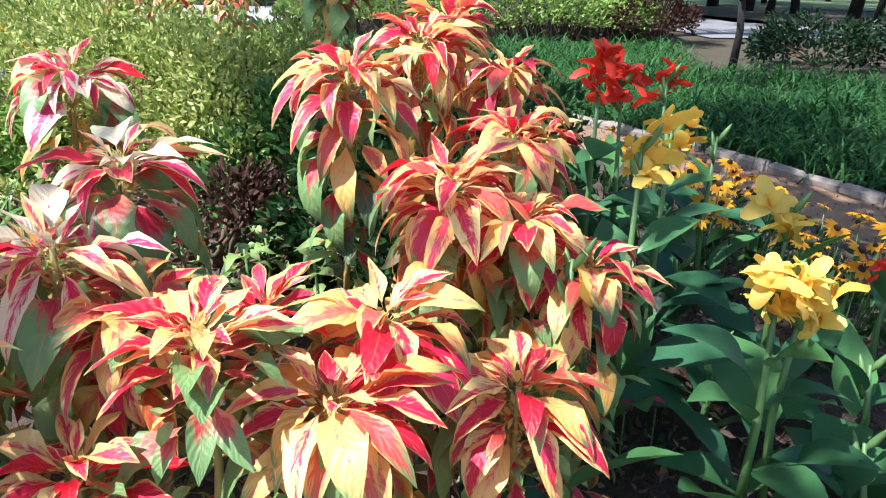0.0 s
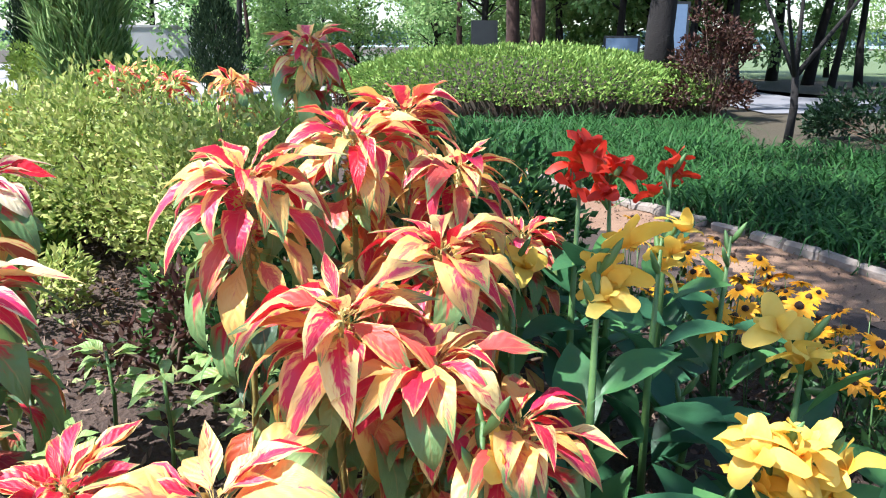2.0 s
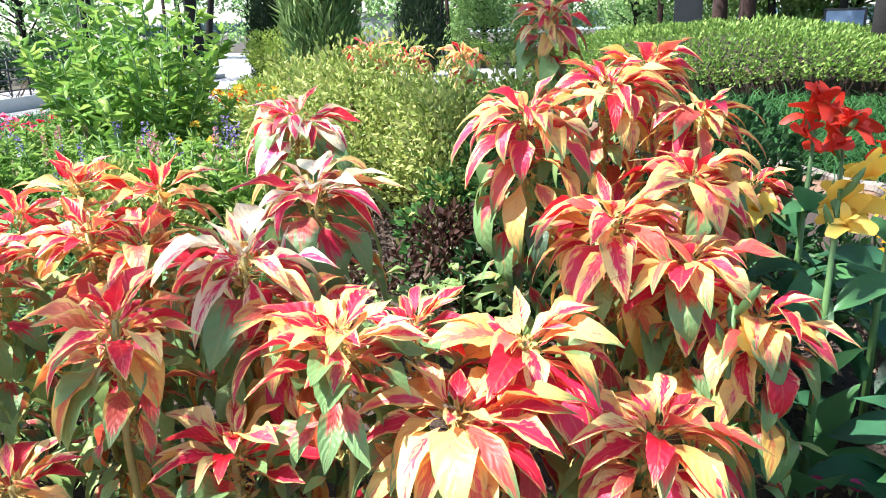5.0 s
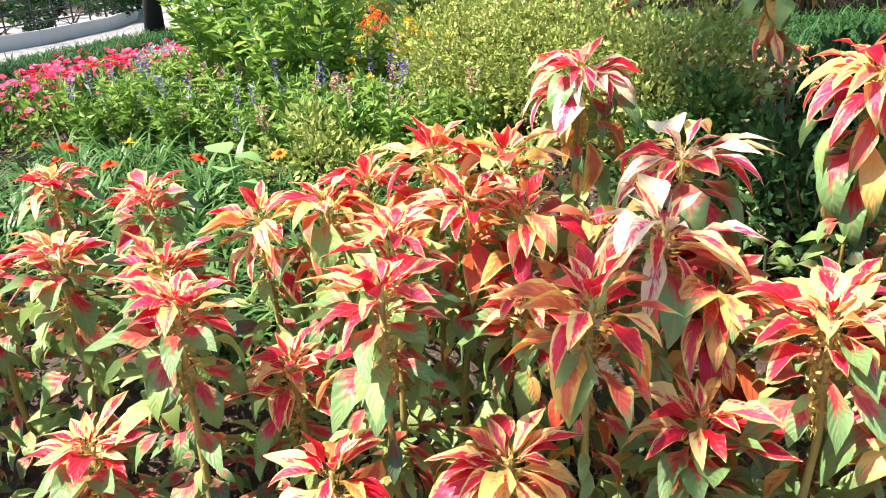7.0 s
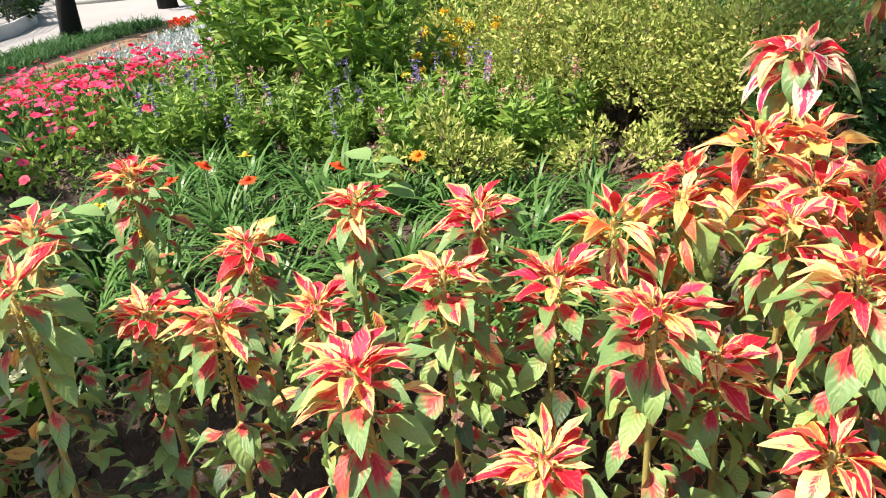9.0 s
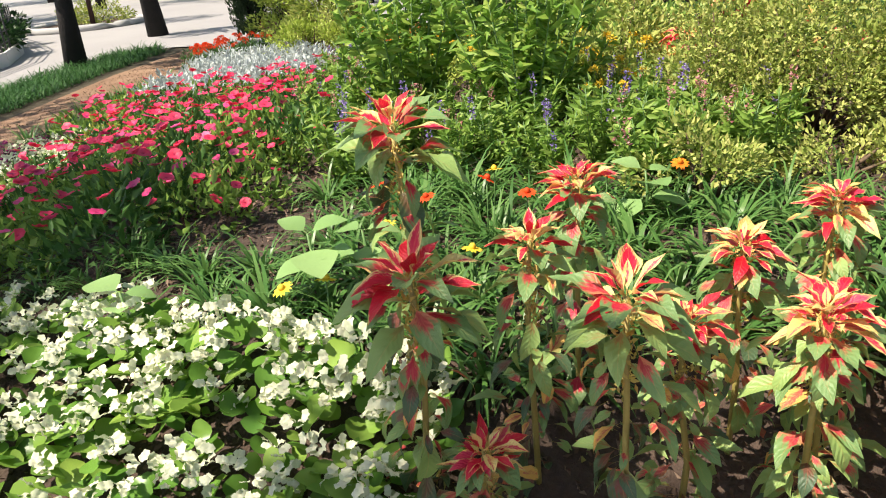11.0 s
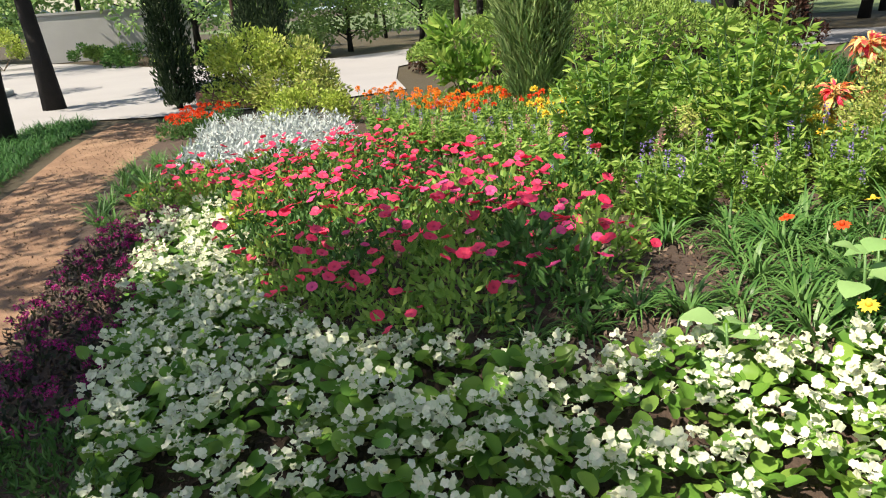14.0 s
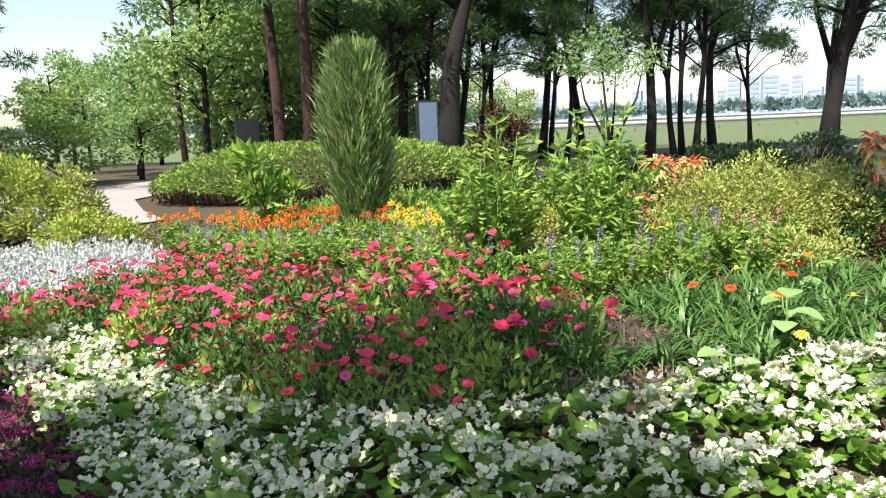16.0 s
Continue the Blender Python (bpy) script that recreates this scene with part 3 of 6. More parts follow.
def soil_bed():
    """Loose bed soil with small lumps, cut to the outline of the garden bed."""
    step, geo, index = 0.09, Geo(), {}
    verts, faces = [], []
    for i in range(int(13 / step)):
        for j in range(int(10.8 / step)):
            x, y = -11.1 + i * step, -0.23 + j * step
            if not inside(BED, x + step / 2, y + step / 2):
                continue
            quad = []
            for a, b in ((0, 0), (1, 0), (1, 1), (0, 1)):
                key = (i + a, j + b)
                if key not in index:
                    px, py = -11.1 + (i + a) * step, -0.23 + (j + b) * step
                    h = noise.noise((px * 1.3, py * 1.3, 0)) * 0.02 + noise.noise((px * 7, py * 7, 3)) * 0.012
                    index[key] = len(verts)
                    verts.append((px, py, 0.03 + h + rise(px, py)))
                quad.append(index[key])
            faces.append(tuple(quad))
    return geo.add(verts, faces).mesh("flower_bed", M["mulch"])


solo("flower_bed", soil_bed(), "dark crumbly soil of the flower bed", "flower bed", kind="structure")
chips = nrng.uniform((-8.5, -0.15), (1.6, 4.6), (44000, 2))
chips = np.array([c for c in chips if inside(BED, *c)])
z = np.array([[0.045 + rise(*c)] for c in chips])
solo("bark_chips", cloud(np.hstack([chips, z]), np.tile((0.0, 0.0, 0.05), (len(chips), 1)), 0.03, 0.014, nrng, 0.9).mesh("bark_chips", M["chip"]),
     "brown bark chips scattered over the bed soil", "bark chips", kind="stuff")

fallen = nrng.uniform((-3.4, 0.3), (0.2, 3.2), (1100, 2))
fallen = np.array([c for c in fallen if inside(BED, *c)])
solo("fallen_leaves", cloud(np.hstack([fallen, np.array([[0.05 + rise(*c)] for c in fallen])]), np.tile((0.0, 0.0, 0.1), (len(fallen), 1)), 0.045, 0.02, nrng, 0.9).mesh("fallen_leaves", M["am_fill"]),
     "small fallen and low leaves under the amaranths", "fallen leaves", kind="stuff")

# sandy path beside the bed, on which the walker goes, and its arm along the far side
sheet("path_front", [(4.5, -6), (4.5, 3.38), (4.0, 2.7), (1.62, 3.8), (1.72, 2.2), (0.5, 1.66), (-0.5, 1.24), (-1.4, 0.8), (-2.5, 0.36), (-3.6, 0.1), (-6.2, 0.02), (-7.05, 0.42),
                     (-7.53, 1.15), (-7.95, 1.9), (-8.75, 3.45), (-9.45, 4.7), (-10.2, 6.6), (-10.95, 9.35), (-12.45, 9.55), (-11.71, 7.3), (-10.6, 4.9),
                     (-9.8, 2.6), (-9.6, 0), (-9.8, -6)], 0.004, M["path"], "trodden reddish sand path along the flower bed", "path")
KERB = [(4.6, 3.4), (2.2, 4.55), (0.95, 5.72), (0.17, 6.49), (-0.37, 6.92), (-1.16, 7.54), (-3.0, 9.2), (-5.0, 10.5), (-7.4, 11.0)]
sheet("path_back", KERB + [(-7.2, 10.25), (-5.0, 9.85), (-3.0, 8.25), (-1.4, 6.74), (-0.14, 5.74), (0.5, 5.22), (0.95, 4.62), (1.6, 3.82), (4.0, 2.7)],
      0.006, M["path"], "reddish-brown sand path with dappled light", "path")
sheet("road_left", [(-13.2, 10.1), (-11.6, 10.2), (-9.6, 11.2), (-8.2, 12.6), (-8.9, 14.6), (-9.6, 17.6), (-7.5, 24), (-9.5, 26), (-12.5, 22), (-14.5, 21.2),
                    (-19.3, 22.2), (-26.1, 26.9), (-40, 34), (-60, 40), (-60, 30), (-32, 20), (-22, 13), (-19, 5), (-15, -4), (-9.9, -4), (-9.75, 1.0), (-11.5, 3.9), (-12.5, 5.6), (-13.2, 7.2), (-13.8, 9.2)],
      0.0, M["road"], "pale sunlit concrete road bending round the garden", "road")
sheet("road_back", [(-3.5, 25.5), (0.2, 17.2), (3.0, 18.6), (9, 19.5), (30, 22), (30, 26), (9, 23.5), (3, 22), (0.8, 22.5), (-1, 26.5)],
      -0.004, M["asphalt"], "grey park road in the shade of pines", "road")
sheet("lawn_river", [(-2, 34), (14, 29), (60, 30), (160, 60), (160, 190), (-40, 190), (-40, 60)], -0.012, M["lawn"], "flat green riverside grass beyond the trees", "lawn")
sheet("river", [(-300, 260), (700, 260), (900, 900), (-300, 900)], -0.008, M["water"], "wide pale river in the distance", "river")
sheet("verge_left", [(-10.4, 4.9), (-11.5, 7.3), (-12.2, 9.5), (-13.2, 10.0), (-14.8, 8.8), (-16, 6), (-13, 3), (-9.7, 2.2)], -0.002, M["litter"], "shaded soil of the grassy verge", "verge")

PATH_BACK = KERB + [(-7.2, 10.25), (-5.0, 9.85), (-3.0, 8.25), (-1.4, 6.74), (-0.14, 5.74), (0.5, 5.22), (0.95, 4.62), (1.6, 3.82), (4.0, 2.7)]
PATH_LEFT = [(-6.2, -1.5), (-7.05, 0.38), (-7.55, 1.1), (-8.0, 1.85), (-8.8, 3.4), (-9.5, 4.65), (-10.25, 6.55), (-11.0, 9.3), (-12.3, 9.5), (-11.6, 7.3), (-10.5, 4.9), (-9.7, 2.6), (-9.5, 0), (-9.5, -1.5)]
grit = [c for c in nrng.uniform((-7.4, 2.7), (4.6, 11.0), (26000, 2)) if inside(PATH_BACK, *c)] + [c for c in nrng.uniform((-12.3, -1.5), (-6.2, 9.5), (22000, 2)) if inside(PATH_LEFT, *c)]
solo("path_grit", cloud(np.hstack([np.array(grit), np.full((len(grit), 1), 0.008)]), np.tile((0.0, 0.0, 0.05), (len(grit), 1)), 0.022, 0.014, nrng, 1.0).mesh("path_grit", M["grit"]),
     "loose grit and crumbs on the sand path", "grit", kind="stuff")


def along_line(line, step):
    out = []
    for (xa, ya), (xb, yb) in zip(line, line[1:]):
        n = max(1, round(math.hypot(xb - xa, yb - ya) / step))
        out += [(xa + (xb - xa) * i / n, ya + (yb - ya) * i / n, math.degrees(math.atan2(yb - ya, xb - xa))) for i in range(n)]
    return out


def edging_stone(seed):
    """One rough low stone with worn corners."""
    bm = bmesh.new()
    bmesh.ops.create_cube(bm, size=1)
    bmesh.ops.scale(bm, vec=(0.275, 0.075, 0.085), verts=bm.verts)
    bmesh.ops.bevel(bm, geom=bm.edges[:], offset=0.022, segments=1, affect="EDGES")
    for v in bm.verts:
        v.co += noise.noise_vector(v.co * 9 + Vector((seed, 0, 0))) * 0.016
    me = bpy.data.meshes.new("edging_stone")
    bm.to_mesh(me)
    bm.free()
    me.materials.append(M["stone"])
    return me


kerb = thing("path_edging", "row of rough pale stones edging the sand path", "kerb", kind="structure")
stones = [edging_stone(i * 5.1) for i in range(4)]
for i, (x, y, a) in enumerate(along_line(KERB[:7], 0.28)):
    part("edging_stone", stones[i % 4], kerb, pose(x, y, 0.03, rng.uniform(-5, 5), rng.uniform(-5, 5), a + rng.uniform(-6, 6)))


# ---- grass-like plants ----
def strap(geo, x, y, length, width, turn, bend, gen, z0=0.0):
    """One long arching strap leaf."""
    rise = gen.uniform(0.95, 1.5)
    c, s = math.cos(turn), math.sin(turn)
    px = pz = 0.0
    verts, uv, faces = [], [], []
    n = 4
    for i in range(n + 1):
        v = i / n
        a = rise - bend * v * (0.6 + 0.8 * v)
        if i:
            px += math.cos(a) * length / n
            pz += math.sin(a) * length / n
        w = width * 0.5 * (1 - v ** 2.2) + 0.0008
        verts += [(x + c * px - s * w, y + s * px + c * w, z0 + max(pz, -0.02 if z0 else 0.01)), (x + c * px + s * w, y + s * px - c * w, z0 + max(pz, -0.02 if z0 else 0.01))]
        uv += [(0, v), (1, v)]
        if i:
            b = 2 * i
            faces.append((b - 2, b - 1, b + 1, b))
    geo.add(verts, faces, uv)


GRASS = [(-1.25, 7.72), (-0.4, 7.08), (0.2, 6.65), (1.0, 5.88), (2.3, 4.7), (3.6, 4.6), (3.4, 10.2), (1.6, 11.3), (0.0, 11.6), (-0.5, 14.6), (-2.2, 14.2), (-3.8, 12.9), (-5.0, 13.0), (-6.2, 12.0), (-5.0, 10.7), (-3.0, 9.4)]
grass = Geo()
count = 0
while count < 15000:
    x, y = rng.uniform(-6.2, 3.6), rng.uniform(4.6, 14.6)
    if not inside(GRASS, x, y) or rng.random() < (y - 5) / 15:
        continue
    edge = 0.75 + 0.5 * noise.noise((x * 0.9, y * 0.9, 2))
    strap(grass, x, y, rng.uniform(0.4, 0.7) * edge, rng.uniform(0.011, 0.021), rng.uniform(0, 6.28), rng.uniform(0.9, 2.5), nrng)
    count += 1
solo("liriope_ground_cover", grass.mesh("liriope_ground_cover", M["strap"]), "dense arching dark-green strap-leaved ground cover behind the path", "ground cover", kind="stuff")
verge = Geo()
VERGE = [(-10.85, 4.9), (-11.95, 7.3), (-12.7, 9.4), (-13.4, 9.9), (-13.7, 9.2), (-13.1, 7.2), (-12.4, 5.6), (-11.4, 4.0), (-10.2, 2.6)]
count = 0
while count < 7000:
    x, y = rng.uniform(-15.5, -10.2), rng.uniform(2.6, 9.9)
    if inside(VERGE, x, y):
        strap(verge, x, y, rng.uniform(0.14, 0.3), rng.uniform(0.007, 0.014), rng.uniform(0, 6.28), rng.uniform(0.6, 1.9), nrng)
        count += 1
solo("verge_grass", verge.mesh("verge_grass", M["strap"]), "low dark-green tufted grass of the road verge", "grass", kind="stuff")


def strap_clump(seed, n, length, width, spread, mat, bend=(0.6, 2.0)):
    geo, r = Geo(), random.Random(seed)
    for _ in range(n):
        a = r.uniform(0, 6.28)
        d = r.uniform(0, spread)
        strap(geo, d * math.cos(a), d * math.sin(a), length * r.uniform(0.6, 1.15), width * r.uniform(0.7, 1.2), a + r.uniform(-0.8, 0.8), r.uniform(*bend), nrng)
    return geo.mesh("strap_clump", M[mat])


# ---- amaranths ----
POOL = {}


def am_leaf(mat, bend, k):
    key = (mat, bend, k)
    if key not in POOL:
        wide = (0.23, 0.29, 0.19)[k]
        if mat in ("am_half", "am_green", "am_dusk"):
            wide += 0.08
        POOL[key] = blade(1.0, wide, (0.35, 0.9, 1.7, 2.3)[bend], 0.36, 0.4, 10, 0.22, 0.38, 0.0, 0.9, 0.16).mesh("leaf_" + mat, M[mat])
    return POOL[key]


def tuft_mesh():
    gen = np.random.default_rng(3)
    h = gen.uniform(-0.22, 0.0, 130)
    a = gen.uniform(0, 6.28, 130)
    r = gen.uniform(0.004, 0.02, 130)
    p = np.stack([r * np.cos(a), r * np.sin(a), h], 1)
    return cloud(p, p * (20, 20, 0) + (0, 0, 0.4), 0.018, 0.008, gen).mesh("flower_cluster", M["am_tuft"])


TUFT = tuft_mesh()


def stem_leaves(seed):
    """Side leaves and shoots of many sizes that clothe the stem below the crown."""
    r, geo, kinds = random.Random(seed), Geo(), []
    for i in range(54):
        h = -r.uniform(0.05, 0.62)
        size = r.uniform(0.05, 0.13)
        m = pose(0, 0, h, 0, 0, i * 137.5 + r.uniform(-25, 25)) @ pose(r.uniform(0.0, 0.05), 0, 0, r.uniform(-30, 30), r.uniform(-35, 30), 0)
        leaf = blade(size, r.uniform(0.28, 0.4), r.uniform(0.5, 2.0), 0.35, 0.3, 5, 0.2, 0.42, 0.0, 0.9, 0.12)
        geo.put(leaf, m)
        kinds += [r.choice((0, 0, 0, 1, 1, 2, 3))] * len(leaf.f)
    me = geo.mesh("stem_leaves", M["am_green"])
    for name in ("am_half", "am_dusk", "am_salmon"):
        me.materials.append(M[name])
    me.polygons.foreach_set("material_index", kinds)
    return me


STEM_LEAVES = [stem_leaves(s) for s in (1, 2, 3)]
# per style: rows of (leaves, elevation, length, bend, materials, drop below the top)
STAR = [(7, (35, 68), (0.35, 0.52), (0, 1), ("am_red", "am_red", "am_pink"), (0.0, 0.01)), (18, (14, 46), (0.6, 0.95), (0, 1, 1), ("am_red", "am_red", "am_pink"), (0.0, 0.03)),
        (11, (0, 24), (0.75, 1.05), (0, 1), ("am_red", "am_half", "am_half"), (0.02, 0.06)), (7, (-20, 5), (0.85, 1.05), (1, 2), ("am_half", "am_half", "am_green"), (0.06, 0.14)),
        (13, (-25, 12), (0.8, 1.1), (1, 2), ("am_half", "am_half", "am_green", "am_green"), (0.11, 0.55))]
DROOP = [(6, (25, 60), (0.4, 0.58), (0, 1), ("am_red", "am_pink"), (0.0, 0.01)), (21, (14, 56), (0.65, 1.05), (2, 2, 1), ("am_pink", "am_salmon", "am_red"), (0.0, 0.03)),
         (17, (-5, 36), (0.8, 1.12), (2, 2, 3), ("am_salmon", "am_pink", "am_pink", "am_red", "am_half"), (0.02, 0.08)), (8, (-15, 15), (0.9, 1.15), (2, 3), ("am_half", "am_salmon", "am_orange", "am_green"), (0.08, 0.2)),
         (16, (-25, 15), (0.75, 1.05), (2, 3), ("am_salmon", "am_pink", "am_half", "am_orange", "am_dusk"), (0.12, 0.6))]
PALE = [(7, (40, 72), (0.5, 0.72), (0, 1), ("am_red", "am_red"), (0.0, 0.01)), (14, (5, 40), (0.7, 1.0), (0, 1), ("am_red", "am_red", "am_half"), (0.0, 0.03)),
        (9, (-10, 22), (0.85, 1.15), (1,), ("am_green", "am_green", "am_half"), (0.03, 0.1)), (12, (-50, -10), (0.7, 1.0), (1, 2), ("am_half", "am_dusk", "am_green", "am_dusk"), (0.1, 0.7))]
GOLD = [(6, (45, 75), (0.5, 0.7), (0, 1), ("am_red", "am_red"), (0.0, 0.01)), (15, (15, 45), (0.8, 1.1), (1, 2), ("am_red", "am_red", "am_orange", "am_salmon"), (0.0, 0.04)),
        (11, (-10, 20), (0.9, 1.15), (1, 2), ("am_red", "am_orange", "am_green", "am_salmon"), (0.03, 0.12)), (13, (-25, 10), (0.8, 1.05), (2,), ("am_orange", "am_green", "am_half", "am_green"), (0.1, 0.6))]
SHORT = [(8, (20, 60), (0.7, 1.0), (1, 2), ("am_red", "am_pink"), (0.0, 0.02)), (8, (-10, 20), (0.8, 1.1), (2,), ("am_pink", "am_salmon", "am_half"), (0.02, 0.15))]
LIGHT = [(6, (30, 65), (0.4, 0.58), (0, 1), ("am_glare", "am_red"), (0.0, 0.01)), (20, (8, 46), (0.65, 1.05), (1, 2, 2), ("am_glare", "am_glare", "am_red"), (0.0, 0.03)), (12, (-5, 30), (0.8, 1.1), (2, 3), ("am_glare", "am_half", "am_half"), (0.02, 0.08)),
         (8, (-15, 15), (0.9, 1.1), (2, 3), ("am_half", "am_orange", "am_green"), (0.08, 0.2)), (11, (-25, 10), (0.75, 1.05), (2, 3), ("am_half", "am_green", "am_green"), (0.18, 0.6))]
LOOKS = {"light": (LIGHT, "tall amaranth with drooping crimson leaves, cream edges painted whiter for sun glare"), "star": (STAR, "amaranth with crimson and cream star-shaped top leaves"), "droop": (DROOP, "tall amaranth with drooping salmon, crimson and cream leaves"),
         "pale": (PALE, "amaranth with a small red crown over pale green leaves"), "short": (SHORT, "short red-leaved amaranth beside the sand path"), "gold": (GOLD, "amaranth with orange, yellow and red spreading leaves")}


def amaranth(x, y, top, look_name, size=0.15, seed=0):
    r = random.Random(seed * 31 + 5)
    rows, label = LOOKS[look_name]
    base = rise(x, y)
    top -= base
    plant = thing("amaranth", label, "amaranth", pose(x, y, 0.02 + base, 0, 0, r.uniform(0, 360)), "amaranths in the flower bed")
    wob = [(r.uniform(-0.02, 0.02), r.uniform(-0.02, 0.02)) for _ in range(4)]
    pts = [(0, 0, 0), (wob[0][0], wob[0][1], top * 0.35), (wob[1][0] * 0.7, wob[1][1] * 0.7, top * 0.7), (0, 0, top - 0.02)]
    part("stem", tube(pts, [0.008, 0.0075, 0.0065, 0.005], 7).mesh("stem", M["am_stem"]), plant, label="ribbed yellowish stem")
    part("flower_tuft", TUFT, plant, pose(0, 0, top - 0.01), "small yellowish flower tufts in the leaf axils")
    if top > 0.35:
        part("foliage", STEM_LEAVES[seed % 3], plant, pose(0, 0, top) @ Matrix.Diagonal((1, 1, min(1.0, top / 0.72), 1)), "small side leaves along the stem")
    spin = r.uniform(0, 360)
    for n, elev, length, bends, mats, drop in rows:
        for i in range(n):
            spin += 137.5 + r.uniform(-18, 18)
            d = r.uniform(*drop)
            if top - d < 0.06:
                continue
            s = size * r.uniform(*length)
            m = pose(0, 0, top - 0.02 - d) @ pose(0, 0, 0, 0, 0, spin) @ pose(0, 0, 0, r.uniform(-22, 22), -r.uniform(*elev), 0) @ Matrix.Diagonal((s, s * r.uniform(0.85, 1.15), s, 1))
            part("leaf", am_leaf(r.choice(mats), r.choice(bends), r.randrange(3)), plant, m)
    return plant


HEADS = [
    ((-1.34, 3.3, 1.30), "droop", 0.17), ((-0.82, 2.26, 1.08), "droop", 0.19), ((-0.76, 2.54, 1.13), "droop", 0.19), ((-0.78, 2.82, 1.15), "droop", 0.18),
    ((-0.57, 2.65, 1.05), "droop", 0.17), ((-0.48, 2.35, 0.96), "droop", 0.19), ((-0.54, 2.10, 0.92), "droop", 0.19), ((-0.41, 2.13, 0.85), "droop", 0.17),
    ((-0.28, 2.14, 0.77), "droop", 0.16), ((-0.56, 1.82, 0.77), "droop", 0.18), ((-0.74, 1.76, 0.78), "star", 0.16), ((-0.54, 3.04, 0.82), "droop", 0.16),
    ((-1.50, 2.22, 1.05), "light", 0.19), ((-1.08, 1.87, 0.96), "light", 0.19), ((-1.01, 1.63, 0.89), "light", 0.19), ((-0.72, 1.56, 0.84), "star", 0.18),
    ((-0.57, 1.64, 0.72), "droop", 0.19), ((-0.34, 1.84, 0.67), "droop", 0.17), ((-0.86, 1.46, 0.66), "star", 0.17), ((-0.66, 2.4, 0.8), "droop", 0.18),
    ((-2.29, 1.17, 0.90), "star", 0.14), ((-2.01, 1.24, 0.89), "star", 0.15), ((-1.98, 1.02, 0.84), "star", 0.15), ((-1.79, 1.13, 0.82), "star", 0.16),
    ((-1.57, 1.02, 0.85), "star", 0.16), ((-2.01, 0.76, 0.77), "star", 0.17), ((-1.74, 1.33, 0.87), "gold", 0.15), ((-1.62, 1.40, 0.90), "gold", 0.15),
    ((-1.51, 1.61, 0.97), "gold", 0.18), ((-1.38, 1.55, 0.90), "gold", 0.17), ((-1.41, 1.37, 0.89), "star", 0.15), ((-1.28, 1.20, 0.88), "star", 0.17),
    ((-1.49, 1.17, 0.69), "star", 0.15), ((-1.02, 1.39, 0.85), "gold", 0.17), ((-1.72, 0.89, 0.58), "star", 0.16), ((-1.28, 1.06, 0.62), "gold", 0.14),
    ((-1.06, 1.22, 0.64), "droop", 0.15), ((-2.85, 1.02, 0.96), "star", 0.14), ((-2.88, 0.76, 0.90), "pale", 0.13), ((-2.63, 0.56, 0.90), "pale", 0.17),
    ((-2.55, 0.76, 0.77), "star", 0.13), ((-2.47, 1.00, 0.84), "star", 0.14), ((-2.31, 0.74, 0.83), "star", 0.14), ((-2.28, 0.98, 0.73), "star", 0.13),
    ((-3.21, 0.80, 1.13), "pale", 0.2), ((-3.05, 0.53, 0.90), "pale", 0.2), ((-2.9, 0.50, 0.54), "star", 0.13), ((-2.08, 0.62, 0.5), "star", 0.13),
    ((-1.42, 1.74, 0.94), "gold", 0.17), ((-1.28, 1.6, 0.88), "gold", 0.17), ((-1.64, 1.54, 0.9), "gold", 0.16), ((-1.2, 1.48, 0.76), "star", 0.16),
    ((-1.22, 1.78, 0.8), "droop", 0.17), ((-0.92, 1.66, 0.78), "droop", 0.17),
    ((-2.88, 4.02, 1.16), "droop", 0.18), ((-2.7, 4.16, 1.12), "droop", 0.18), ((-3.06, 4.02, 0.86), "droop", 0.17), ((-2.4, 4.25, 1.12), "droop", 0.18),
]
for i, (p, style, size) in enumerate(HEADS):
    amaranth(p[0], p[1], p[2], style, size * (0.9 if style in ("star", "gold", "pale") else 1.07), i)
for i, (x, y) in enumerate(scatter([(-2.5, 7.1), (-2.1, 6.3), (-1.4, 5.7), (-1.15, 4.95), (-0.95, 5.1), (-1.3, 6.2), (-2.3, 7.3)], 0.26, random.Random(4), 12)):
    amaranth(x, y, 0.42, "short", 0.14, 100 + i)

# young green amaranth seedlings in the gap of bare soil
for i, (x, y, top) in enumerate([(-1.19, 2.39, 0.34), (-1.32, 2.7, 0.22), (-1.02, 2.72, 0.2), (-1.3, 2.2, 0.2), (-1.46, 2.48, 0.24), (-1.08, 2.56, 0.28), (-1.55, 2.32, 0.3), (-1.22, 2.86, 0.26)]):
    plant = thing("young_amaranth", "young pale-green amaranth on bare soil", "seedling", pose(x, y, 0.02 + rise(x, y)), "young amaranths")
    part("stem", tube([(0, 0, 0), (0.01, 0, top * 0.5), (0, 0, top)], [0.006, 0.005, 0.004], 6).mesh("stem", M["canna_stem"]), plant)
    for k in range(18):
        d = rng.uniform(0, 0.6) * top
        s = rng.uniform(0.07, 0.11)
        part("leaf", am_leaf("am_green", 1, k % 3), plant, pose(0, 0, top - d) @ pose(0, 0, 0, 0, 0, 137.5 * k) @ pose(0, 0, 0, 0, -rng.uniform(-5, 60), 0) @ Matrix.Scale(s, 4))


# ---- cannas ----
CANNA_LEAF = [blade(1.0, w, b, 0.35, 0.05, 8, 0.12, 0.42, 0.15).mesh("canna_leaf", M["canna_leaf"]) for w, b in ((0.42, 0.7), (0.5, 1.1), (0.38, 0.4))]


